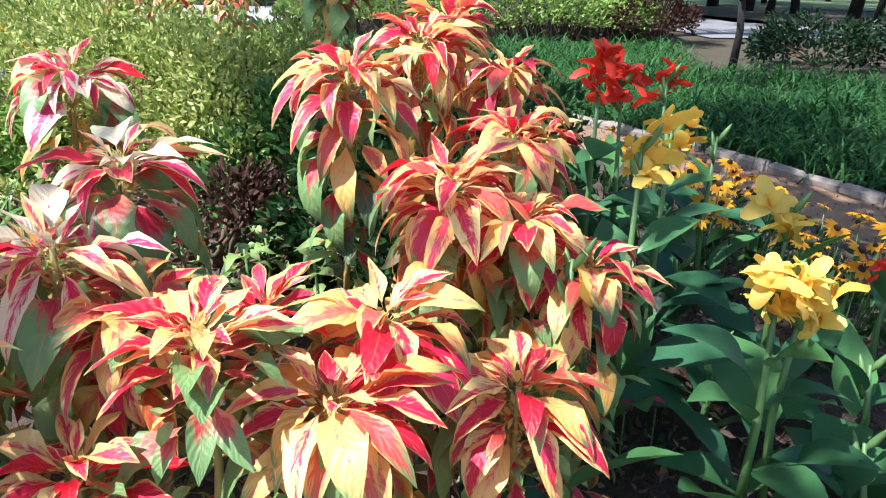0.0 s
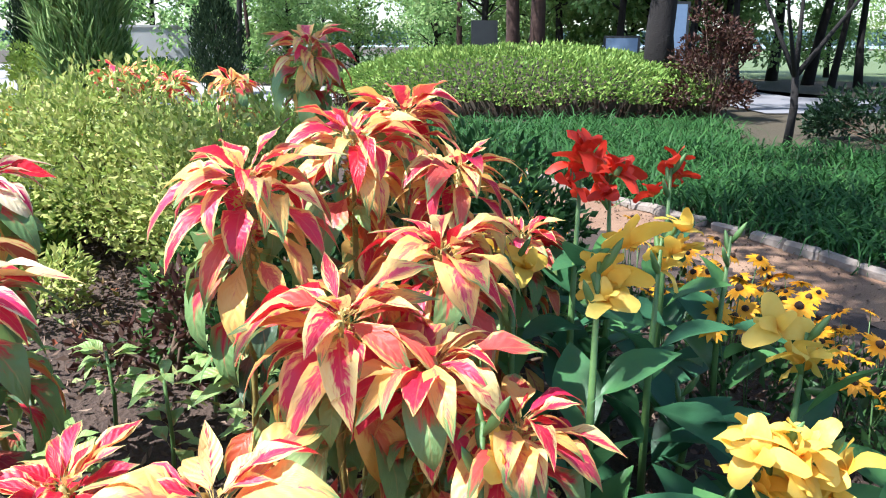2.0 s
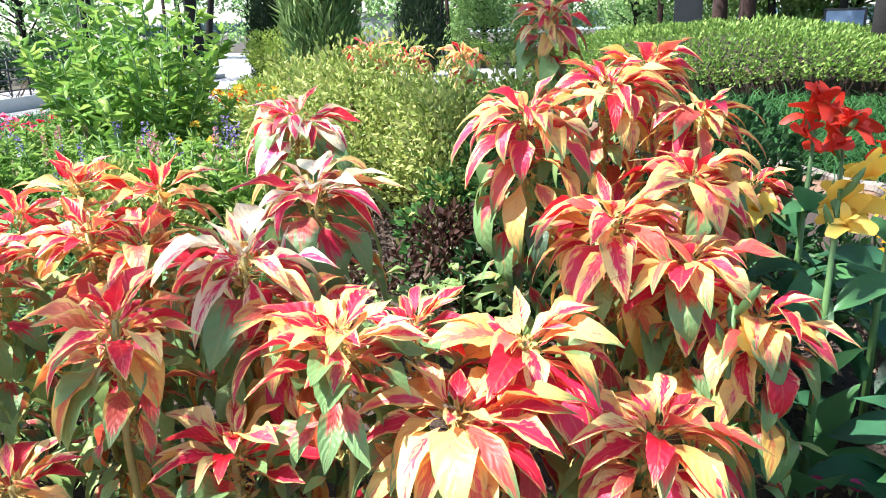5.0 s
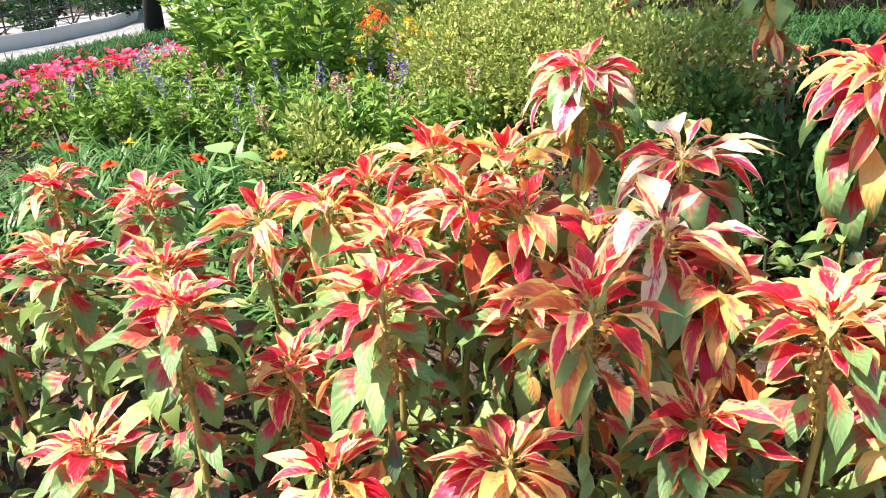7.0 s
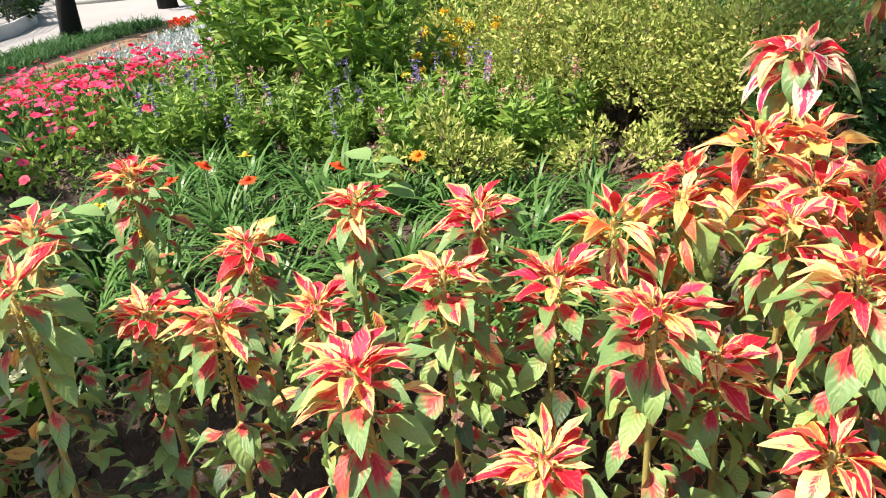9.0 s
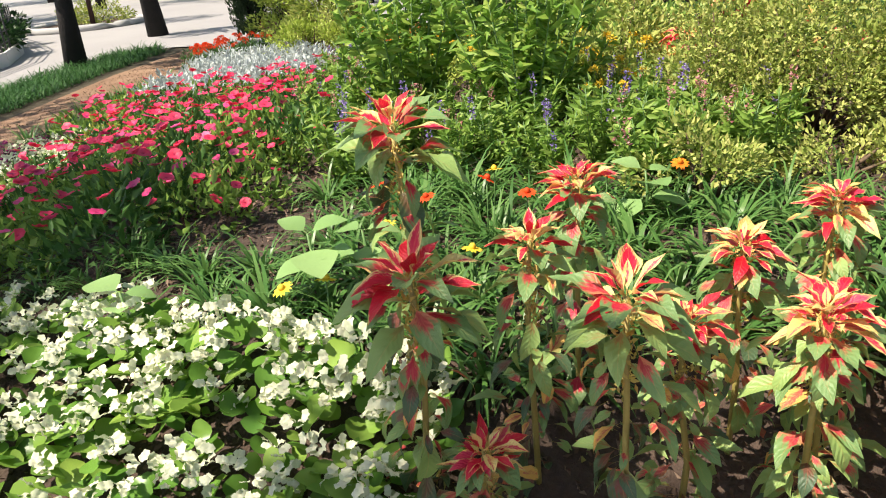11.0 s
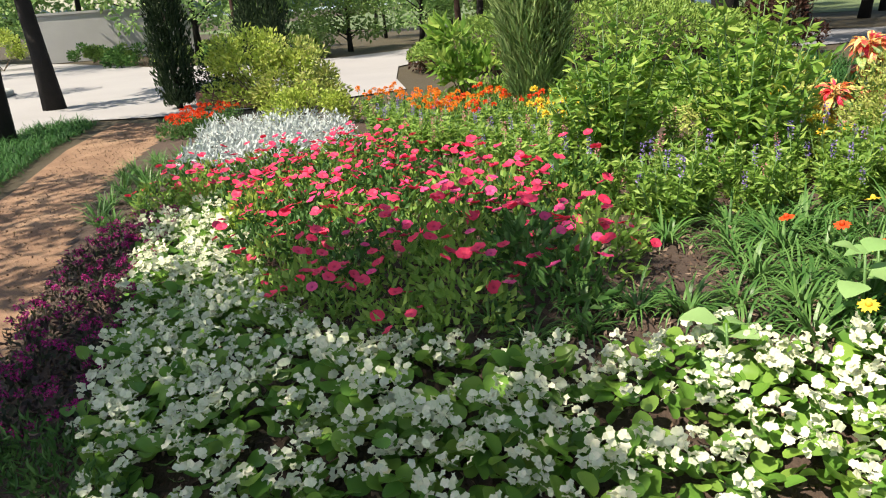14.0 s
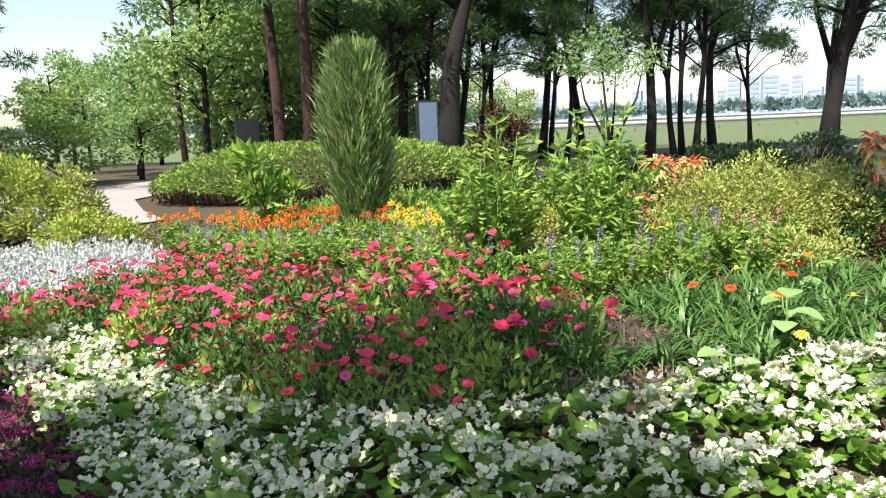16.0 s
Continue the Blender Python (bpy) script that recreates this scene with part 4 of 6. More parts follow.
def petal(length, width, cup, curl, ruffle, phase):
    """A rounded, cupped petal along +x whose rim rolls back a little."""
    rows, cols = 7, 5
    verts, uv, faces = [], [], []
    for i in range(rows):
        v = i / (rows - 1)
        w = width * 0.5 * (0.15 + 0.85 * math.sin(math.pi * min(1.0, 0.12 + 0.75 * v)) ** 0.6) if i else 0.0
        for k in range(cols):
            u = k / (cols - 1) * 2 - 1
            z = cup * length * v * (1 - v) + 0.5 * cup * w * u * u - curl * length * v ** 3 + ruffle * w * math.sin(3.1 * u + 7 * v + phase) * v
            verts.append((length * (v - 0.1 * u * u * v), w * u, z))
            uv.append((k / (cols - 1), v))
    for i in range(rows - 1):
        for k in range(cols - 1):
            q = i * cols + k
            faces.append((q, q + 1, q + cols + 1, q + cols))
    return Geo().add(verts, faces, uv)


def canna_bloom(mat, seed):
    """One loose bloom: three broad floppy petals, two narrow upright ones and a small lip."""
    r, geo = random.Random(seed), Geo()
    for i in range(3):
        m = pose(0, 0, 0, 0, 0, i * 120 + r.uniform(-25, 25)) @ pose(0, 0, 0, r.uniform(-25, 25), -r.uniform(10, 50), 0)
        geo.put(petal(r.uniform(0.064, 0.08), r.uniform(0.036, 0.048), 0.25, r.uniform(0.15, 0.5), 0.16, i * 2.0), m)
    for i in range(2):
        m = pose(0, 0, 0, 0, 0, 60 + i * 150 + r.uniform(-20, 20)) @ pose(0, 0, 0, 0, -r.uniform(55, 80), 0)
        geo.put(petal(r.uniform(0.055, 0.07), r.uniform(0.026, 0.036), 0.3, 0.2, 0.12, i), m)
    geo.put(petal(0.045, 0.02, 0.3, 0.7, 0.1, 1.0), pose(0, 0, 0, 0, -65, r.uniform(0, 360)))
    me = geo.mesh("bloom", M[mat])
    bm = bmesh.new()
    bm.from_mesh(me)
    bmesh.ops.remove_doubles(bm, verts=bm.verts, dist=1e-5)
    bm.to_mesh(me)
    bm.free()
    return me


BLOOMS = {c: [canna_bloom(c, s) for s in range(4)] for c in ("canna_yellow", "canna_red")}
BUD = tube([(0, 0, 0), (0.004, 0, 0.03), (0.006, 0, 0.06), (0.006, 0, 0.075)], [0.004, 0.009, 0.006, 0.001], 6).mesh("bud", M["canna_stem"])


def canna(x, y, top, colour, blooms, leaves, seed, spread=0.055):
    r = random.Random(seed)
    word = "yellow" if colour == "canna_yellow" else "red"
    base = rise(x, y)
    top -= base
    plant = thing("canna", f"canna with broad dark leaves and {word} ruffled blooms", "canna", pose(x, y, 0.02 + base), "cannas beside the path")
    part("stem", tube([(0, 0, 0), (r.uniform(-0.02, 0.02), r.uniform(-0.02, 0.02), top * 0.5), (0, 0, top)], [0.011, 0.009, 0.004], 7).mesh("stem", M["canna_stem"]), plant)
    spin = r.uniform(0, 360)
    leaves += 2
    for i in range(leaves):
        spin += 150 + r.uniform(-25, 25)
        h = top * (0.08 + 0.66 * i / max(1, leaves))
        s = r.uniform(0.22, 0.34) * (1.0 if i < leaves * 0.6 else 0.75)
        part("leaf", CANNA_LEAF[r.randrange(3)], plant, pose(0, 0, h) @ pose(0, 0, 0, 0, 0, spin) @ pose(0, 0, 0, r.uniform(-20, 20), -r.uniform(15, 62), 0) @ Matrix.Scale(s, 4))
    for i in range(blooms):
        a, d = r.uniform(0, 6.28), spread * r.uniform(0.3, 1.0)
        m = pose(d * math.cos(a), d * math.sin(a), top - 0.03 + r.uniform(-0.06, 0.06)) @ pose(0, 0, 0, r.uniform(-50, 50), r.uniform(-50, 50), r.uniform(0, 360)) @ Matrix.Scale(r.uniform(0.75, 1.15), 4)
        part("bloom", BLOOMS[colour][r.randrange(4)], plant, m)
    for i in range(3):
        part("bud", BUD, plant, pose(0, 0, top - 0.02 - 0.035 * i) @ pose(0, 0, 0, 0, 0, 120 * i) @ pose(0, 0, 0, 0, 25, 0))
    return plant


for i, (x, y, top, colour, blooms, leaves) in enumerate([
    (-0.22, 2.41, 0.93, "canna_yellow", 5, 8), (-0.17, 2.9, 0.86, "canna_yellow", 4, 8), (0.07, 2.28, 0.72, "canna_yellow", 8, 7), (0.13, 2.32, 0.69, "canna_yellow", 5, 3),
    (0.14, 2.78, 0.72, "canna_yellow", 4, 6), (-0.30, 2.06, 0.79, "canna_yellow", 1, 2), (-0.33, 3.1, 0.96, "canna_red", 6, 8), (-0.38, 2.98, 1.02, "canna_red", 5, 6),
    (-0.21, 3.41, 0.94, "canna_red", 4, 7), (0.46, 2.98, 0.55, "canna_red", 3, 4), (-0.5, 2.85, 0.8, "canna_yellow", 2, 4), (-0.03, 3.39, 0.76, "canna_red", 0, 5),
    (0.3, 2.35, 0.35, "canna_yellow", 0, 6), (0.0, 2.6, 0.4, "canna_yellow", 0, 6), (0.35, 2.62, 0.4, "canna_yellow", 0, 5),
    (0.62, 2.5, 0.42, "canna_yellow", 0, 6), (-0.1, 3.0, 0.45, "canna_yellow", 0, 5), (0.22, 2.02, 0.3, "canna_yellow", 0, 5)]):
    canna(x, y, top, colour, blooms, leaves, 40 + i)


# ---- rudbeckias ----
def ray_flower(n, length, width, mat, droop=0.4, rise=0.1):
    geo = Geo()
    for i in range(n):
        geo.put(blade(length, width, droop, 0.15, 0.0, 3, 0.0, 0.55, rise, 0.6), pose(0, 0, 0, 0, 0, 360 * i / n + (i % 3) * 5))
    return geo.mesh("ray_petals", M[mat])


def dome(r, h, mat, n=8):
    v = [(0, 0, h)] + [(r * k * math.cos(6.2832 * i / n), r * k * math.sin(6.2832 * i / n), h * z) for k, z in ((0.6, 0.8), (1.0, 0.2), (0.8, -0.2)) for i in range(n)]
    f = [(0, 1 + i, 1 + (i + 1) % n) for i in range(n)]
    f += [(1 + k * n + i, 1 + (k + 1) * n + i, 1 + (k + 1) * n + (i + 1) % n, 1 + k * n + (i + 1) % n) for k in range(2) for i in range(n)]
    return Geo().add(v, f).mesh("cone", M[mat])


RUD, RUD_CONE = ray_flower(12, 0.044, 0.34, "rud_petal", 0.5), dome(0.011, 0.014, "rud_cone")


def low_foliage(seed, n, radius, height, length, width, mat, stems=8):
    gen = np.random.default_rng(seed)
    p, d = ball_points(n, gen, (radius, radius, height), (0, 0, height * 0.05), 0.3, 0.01)
    geo = cloud(p, d + (0, 0, 0.3), length, width, gen)
    return geo.mesh("foliage", M[mat])


def stems_mesh(seed, tips, mat, r=0.002):
    geo = Geo()
    for x, y, z in tips:
        geo.put(tube([(x * 0.3, y * 0.3, 0), (x * 0.8, y * 0.8, z * 0.6), (x, y, z)], [r * 1.4, r, r], 4), Matrix())
    return geo.mesh("stems", M[mat])


def rudbeckia(seed):
    r = random.Random(seed)
    plant = thing("rudbeckia", "black-eyed rudbeckia with golden petals and dark cones", "rudbeckia", group="rudbeckias beside the path")
    tips = [(r.uniform(-0.12, 0.12), r.uniform(-0.12, 0.12), r.uniform(0.27, 0.4)) for _ in range(6)]
    part("foliage", low_foliage(seed, 150, 0.16, 0.24, 0.07, 0.025, "green_dark"), plant)
    part("stem_work", stems_mesh(seed, tips, "canna_stem"), plant)
    for t in tips:
        f = part("flower", RUD, plant, pose(*t, r.uniform(-35, 35), r.uniform(-35, 35), r.uniform(0, 360)) @ Matrix.Scale(r.uniform(0.9, 1.2), 4))
        part("cone", RUD_CONE, f, pose(0, 0, 0.002))
    return plant


def plant_out(makers, places, size=(0.85, 1.15), z=0.02, lean=6):
    """Builds each kind once, then copies it in turn to the places."""
    made = []
    for i, (x, y) in enumerate(places):
        m = spot(x, y, z, None, rng.uniform(*size), lean)
        if i < len(makers):
            made.append(makers[i]())
            made[-1].matrix_basis = m
        else:
            src = made[rng.randrange(len(made))]
            keep = src.matrix_basis.copy()
            src.matrix_basis = Matrix()
            copy_thing(src, m)
            src.matrix_basis = keep


plant_out([lambda s=s: rudbeckia(s) for s in (1, 2, 3)],
          scatter([(-0.5, 4.4), (-0.1, 4.35), (0.45, 4.1), (0.75, 3.5), (0.7, 2.95), (0.42, 3.05), (0.15, 3.4), (-0.2, 3.75)], 0.2, random.Random(9), 17)
          + [(-1.09, 4.92), (-0.88, 4.6), (-1.0, 4.75), (-0.75, 4.45)])


# ---- white begonias ----
def leaf_disc(k):
    v = [(0, 0, 0)] + [(math.cos(a) * (1 + 0.12 * math.sin(3 * a + k)) + 0.75, math.sin(a), 0.18 + 0.22 * math.sin(2 * a + k)) for a in [6.2832 * i / 12 for i in range(12)]]
    v.append((0.75, 0, 0))
    f = [(13, 1 + i, 1 + (i + 1) % 12) for i in range(12)]
    v[0] = (0.75, 0, 0)
    return Geo().add(v[1:], [tuple(i - 1 for i in t) for t in f], [(0.5 + 0.5 * y, x / 2) for x, y, _ in v[1:]])


BEG_LEAF = [leaf_disc(k).mesh("begonia_leaf", M["beg_leaf"]) for k in range(3)]


def beg_flowers(seed):
    """A tight spray of small white petals."""
    gen = np.random.default_rng(seed)
    geo, r = Geo(), random.Random(seed)
    for _ in range(8):
        c = pose(r.uniform(-0.028, 0.028), r.uniform(-0.028, 0.028), r.uniform(-0.02, 0.022), r.uniform(-50, 50), r.uniform(-50, 50), r.uniform(0, 360))
        for k in range(4):
            geo.put(blade(0.016 if k % 2 else 0.0115, 1.15, 0.9, 0.3, 0.1, 3, 0.0, 0.5, 0.5, 0.55), c @ pose(0, 0, 0, 0, 0, 90 * k))
    return geo.mesh("flower_spray", M["beg_flower"])


BEG_FLOWER = [beg_flowers(s) for s in range(3)]


def begonia(seed):
    r = random.Random(seed)
    plant = thing("begonia", "low white-flowering begonia with round glossy leaves", "begonia", group="white begonias")
    low = Geo()
    for i in range(22):
        a, d, k = i * 137.5, 0.015 + 0.0042 * i, r.uniform(0.02, 0.034)
        q = pose(d * math.cos(radians(a)), d * math.sin(radians(a)), r.uniform(0.02, 0.1), 0, 0, a) @ pose(0, 0, 0, r.uniform(-35, 35), -r.uniform(-10, 55), 0) @ Matrix.Scale(k, 4)
        low.put(leaf_disc(i), q)
    part("foliage", low.mesh("foliage", M["beg_low"]), plant)
    for i in range(2):
        a = i * 137.5 + r.uniform(-20, 20)
        h, d = r.uniform(0.07, 0.12), r.uniform(0.01, 0.06)
        s = r.uniform(0.022, 0.033)
        part("leaf", BEG_LEAF[i % 3], plant, pose(d * math.cos(radians(a)), d * math.sin(radians(a)), h) @ pose(0, 0, 0, 0, 0, a) @ pose(0, 0, 0, r.uniform(-30, 30), -r.uniform(0, 65), 0) @ Matrix.Scale(s, 4))
    for i in range(6):
        a, d = i * 1.0472 + r.uniform(-0.4, 0.4), r.uniform(0.03, 0.1)
        t = (d * math.cos(a), d * math.sin(a), r.uniform(0.125, 0.18) - d * 0.35)
        part("flower_spray", BEG_FLOWER[i % 3], plant, pose(*t, r.uniform(-25, 25), r.uniform(-25, 25), r.uniform(0, 360)) @ Matrix.Scale(r.uniform(0.8, 1.2), 4))
    return plant


BEGONIA = [(-7.85, 3.3), (-7.3, 2.1), (-6.9, 1.2), (-6.4, 0.45), (-6.1, -0.04), (-3.7, 0.0), (-3.1, 0.28), (-3.1, 0.8), (-3.5, 0.9), (-4.2, 0.86), (-4.8, 0.76), (-5.45, 0.84), (-6.0, 1.2), (-6.6, 2.0), (-7.2, 3.05), (-7.5, 3.5)]
plant_out([lambda s=s: begonia(s) for s in (11, 12, 13, 14, 15)], scatter(BEGONIA, 0.158, random.Random(2), 215), (1.05, 1.4), 0.03, 8)


# ---- magenta edging ----
def magenta_plant(seed):
    gen = np.random.default_rng(seed)
    plant = thing("magenta_bedding_plant", "low dark-leaved bedding plant with magenta flower heads", "bedding plant", group="magenta edging plants")
    p, d = ball_points(120, gen, (0.1, 0.1, 0.15), (0, 0, 0.0), 0.4, 0.01)
    part("foliage", cloud(p, d + (0, 0, 0.3), 0.05, 0.02, gen).mesh("foliage", M["purple_leaf"]), plant)
    heads = Geo()
    for i in range(4):
        c = (gen.uniform(-0.08, 0.08), gen.uniform(-0.08, 0.08), gen.uniform(0.13, 0.19))
        p, d = ball_points(26, gen, (0.016, 0.016, 0.012), (0, 0, 0), 0.5)
        heads.put(cloud(p, d, 0.014, 0.009, gen), pose(*c))
    part("magenta_bloom_cover", heads.mesh("flower_heads", M["magenta"]), plant)
    return plant


plant_out([lambda s=s: magenta_plant(s) for s in (21, 22, 23)],
          scatter([(-8.3, 3.15), (-7.95, 3.7), (-7.75, 3.4), (-7.25, 2.05), (-6.9, 1.15), (-6.5, 0.55), (-7.05, 0.5), (-7.5, 1.2), (-7.85, 1.9)], 0.145, random.Random(6), 72), (0.8, 1.05))


# ---- pink petunias ----
def petunia_bloom(mat, seed):
    r, geo = random.Random(seed), Geo()
    for i in range(5):
        geo.put(blade(0.036, 1.25, r.uniform(0.3, 0.8), 0.1, 0.12, 4, 0.0, 0.62, 0.5, 0.6), pose(0, 0, 0, 0, 0, 72 * i))
    return geo.mesh("bloom", M[mat])


PETUNIA = [petunia_bloom("petunia", 1), petunia_bloom("petunia", 2), petunia_bloom("petunia_magenta", 3)]


def petunia(seed):
    r, gen = random.Random(seed), np.random.default_rng(seed)
    plant = thing("pink_petunia", "leafy green plant with upright vivid pink blooms", "petunia", group="pink petunias")
    p, d = ball_points(420, gen, (0.22, 0.22, 0.27), (0, 0, 0.02), 0.35, 0.02)
    part("foliage", cloud(p, d + (0, 0, 0.3), 0.06, 0.026, gen).mesh("foliage", M["green_bright" if seed % 2 else "green_mid"]), plant)
    tips = [(r.uniform(-0.19, 0.19), r.uniform(-0.19, 0.19), r.uniform(0.17, 0.38)) for _ in range(9)]
    for i, t in enumerate(tips):
        part("bloom", PETUNIA[r.randrange(3)], plant, pose(*t, r.uniform(-30, 30), r.uniform(-30, 30), r.uniform(0, 360)) @ Matrix.Scale(r.uniform(0.68, 1.0), 4))
    return plant


def clear(x, y):
    """Keeps the worn patch of bare soil free of plants."""
    return math.hypot(x + 4.4, (y - 1.72) * 0.8) > 0.26


PINK_BED = [(-8.3, 3.8), (-8.2, 4.4), (-7.7, 4.6), (-7.1, 5.5), (-6.6, 5.4), (-6.2, 4.2), (-5.45, 3.3), (-4.75, 2.7), (-4.6, 1.85), (-4.75, 1.2), (-4.95, 0.95), (-5.45, 0.98), (-6.0, 1.35), (-6.6, 2.1), (-7.25, 3.2), (-7.5, 3.6)]
plant_out([lambda s=s: petunia(s) for s in (31, 32, 33, 34)], [p for p in scatter(PINK_BED, 0.25, random.Random(12), 100) if clear(*p)])


# ---- flower spikes ----
def spike_plant(seed, mat, word):
    r, gen = random.Random(seed), np.random.default_rng(seed)
    plant = thing("spike_plant", f"bushy green plant with thin {word} flower spikes", "flower spikes", group="flower spike plants")
    pts, dirs, tips = [], [], []
    for _ in range(14):
        x, y, h = r.uniform(-0.17, 0.17), r.uniform(-0.17, 0.17), r.uniform(0.18, 0.38)
        tips.append((x, y, h))
        t = gen.uniform(0.05, 0.92, 46)
        a = gen.uniform(0, 6.28, 46)
        pts.append(np.stack([x * (0.3 + 0.7 * t), y * (0.3 + 0.7 * t), h * t], 1))
        dirs.append(np.stack([np.cos(a), np.sin(a), np.full(46, 0.4)], 1))
    part("foliage", cloud(np.concatenate(pts), np.concatenate(dirs), 0.062, 0.022, gen, 0.45).mesh("foliage", M["green_bright"]), plant)
    part("stem_work", stems_mesh(seed, tips, "canna_stem"), plant)
    for x, y, h in tips[:3]:
        t = gen.uniform(0, 0.11, 40)
        a = gen.uniform(0, 6.28, 40)
        p = np.stack([0.006 * np.cos(a), 0.006 * np.sin(a), t], 1)
        part("flower_spike", cloud(p, np.stack([np.cos(a), np.sin(a), a * 0 + 0.3], 1), 0.014, 0.01, gen, 0.4).mesh("flower_spike", M[mat]), plant, pose(x, y, h - 0.03))
    return plant


SPIKES = [(-6.55, 5.3), (-7.3, 7.4), (-6.9, 7.5), (-5.9, 5.4), (-5.2, 4.6), (-4.9, 3.9), (-3.6, 3.75), (-2.9, 3.4), (-2.3, 3.0), (-2.8, 2.55), (-3.7, 2.45), (-4.3, 2.25), (-4.8, 2.8), (-5.3, 3.6), (-6.0, 4.8)]
plant_out([lambda s=s, m=m, w=w: spike_plant(s, m, w) for s, m, w in ((41, "spike_violet", "violet"), (42, "spike_pink", "dusty pink"), (43, "spike_violet", "violet"), (44, "spike_pink", "dusty pink"))],
          [p for p in scatter(SPIKES, 0.235, random.Random(14), 118) if min(math.hypot(p[0] + 4.55, p[1] - 3.3), math.hypot(p[0] + 3.78, p[1] - 3.22)) > 0.36 and clear(*p)])

# ---- strap-leaved clumps among the flowers ----
CLUMPS = [strap_clump(s, 56, 0.25, 0.013, 0.07, "strap_light") for s in (51, 52, 53)]
for x, y in scatter([(-4.5, 1.5), (-4.35, 2.1), (-3.9, 2.35), (-3.0, 2.45), (-2.1, 2.55), (-1.7, 2.15), (-1.75, 1.6), (-2.6, 1.25), (-3.1, 0.95), (-3.6, 1.05), (-4.4, 1.05)], 0.19, random.Random(15), 95):
    if not clear(x, y):
        continue
    solo("strap_leaf_clump", CLUMPS[rng.randrange(3)], "arching clump of narrow bright-green strap leaves", "leaf clump", spot(x, y, 0.02, None, rng.uniform(0.85, 1.2)), "strap-leaf clumps", "stuff")
for x, y in scatter([(-5.4, 1.02), (-4.6, 0.95), (-4.5, 1.3), (-4.9, 1.25)], 0.2, random.Random(16), 8):
    solo("strap_leaf_clump", CLUMPS[rng.randrange(3)], "arching clump of narrow bright-green strap leaves", "leaf clump", spot(x, y, 0.02, None, rng.uniform(0.7, 0.9)), "strap-leaf clumps", "stuff")
LILY = [strap_clump(s, 34, 0.5, 0.026, 0.06, "strap_light", (0.3, 1.2)) for s in (55, 56)]
for x, y in scatter([(-9.75, 5.7), (-9.1, 6.0), (-8.05, 3.75), (-8.5, 3.3)], 0.2, random.Random(17), 24):
    solo("iris_clump", LILY[rng.randrange(2)], "upright green sword-leaved clump at the path's edge", "leaf clump", spot(x, y, 0.02, None, rng.uniform(0.45, 0.7)), "sword-leaf clumps", "stuff")


def leafy_clump(seed, mat, radius, height, n, length, width):
    gen = np.random.default_rng(seed)
    p, d = ball_points(n, gen, (radius, radius, height), (0, 0, 0), 0.35, 0.01)
    return cloud(p, d + (0, 0, 0.35), length, width, gen).mesh("leafy_clump", M[mat])


FEATHER = leafy_clump(61, "green_mid", 0.14, 0.2, 260, 0.06, 0.014)
for x, y in [(-6.9, 0.42), (-6.7, 0.33), (-6.5, 0.28), (-6.3, 0.22), (-6.75, 0.5), (-6.55, 0.42), (-7.0, 0.52)]:
    solo("feathery_clump", FEATHER, "feathery mid-green foliage clump at the bed's edge", "leaf clump", spot(x, y, 0.02, None, rng.uniform(0.8, 1.1)), "feathery clumps", "stuff")
LUSH = [leafy_clump(s, "green_bright", 0.24, 0.34, 520, 0.07, 0.026) for s in (63, 64)]
for x, y in scatter([(-6.2, 5.6), (-4.9, 5.0), (-3.9, 5.1), (-3.5, 5.9), (-3.6, 7.3), (-4.6, 8.3), (-6.2, 8.6), (-7.0, 7.7)], 0.34, random.Random(24), 60):
    solo("leafy_clump", LUSH[rng.randrange(2)], "fresh green leafy clump in the flower bed", "leaf clump", spot(x, y, 0.02, None, rng.uniform(0.8, 1.15)), "leafy clumps", "stuff")
LIME = leafy_clump(62, "green_lime", 0.3, 0.38, 700, 0.05, 0.022)
solo("small_lime_shrub", LIME, "small yellow-green bush among pink petunias", "shrub", spot(-6.95, 3.0, 0.02))


# ---- silver foliage, marigolds, zinnias ----
def silver_plant(seed):
    gen = np.random.default_rng(seed)
    p, d = ball_points(420, gen, (0.19, 0.19, 0.25), (0, 0, 0), 0.45, 0.01)
    return cloud(p, d + (0, 0, 0.2), 0.055, 0.02, gen, 0.8).mesh("silver_ragwort", M["silver"])


SILVERS = [silver_plant(s) for s in (71, 72)]
for x, y in scatter([(-8.45, 4.75), (-8.95, 5.9), (-9.35, 7.2), (-8.75, 7.9), (-7.45, 6.8), (-7.25, 5.7), (-7.8, 4.75)], 0.22, random.Random(18), 60):
    solo("silver_ragwort", SILVERS[rng.randrange(2)], "silvery felted cut-leaved bedding plant", "silver ragwort", spot(x, y, 0.02, None, rng.uniform(0.85, 1.2)), "silver ragworts", "stuff")


def pompon(seed, mat, r=0.026):
    gen = np.random.default_rng(seed)
    p, d = ball_points(60, gen, (r * 0.6, r * 0.6, r * 0.4), (0, 0, 0), 0.5, -0.004)
    return cloud(p, d, r * 0.9, r * 0.5, gen, 0.3).mesh("flower_head", M[mat])


HEAD = {m: [pompon(i + 80, m) for i in range(2)] for m in ("mari_orange", "mari_yellow", "mari_red")}


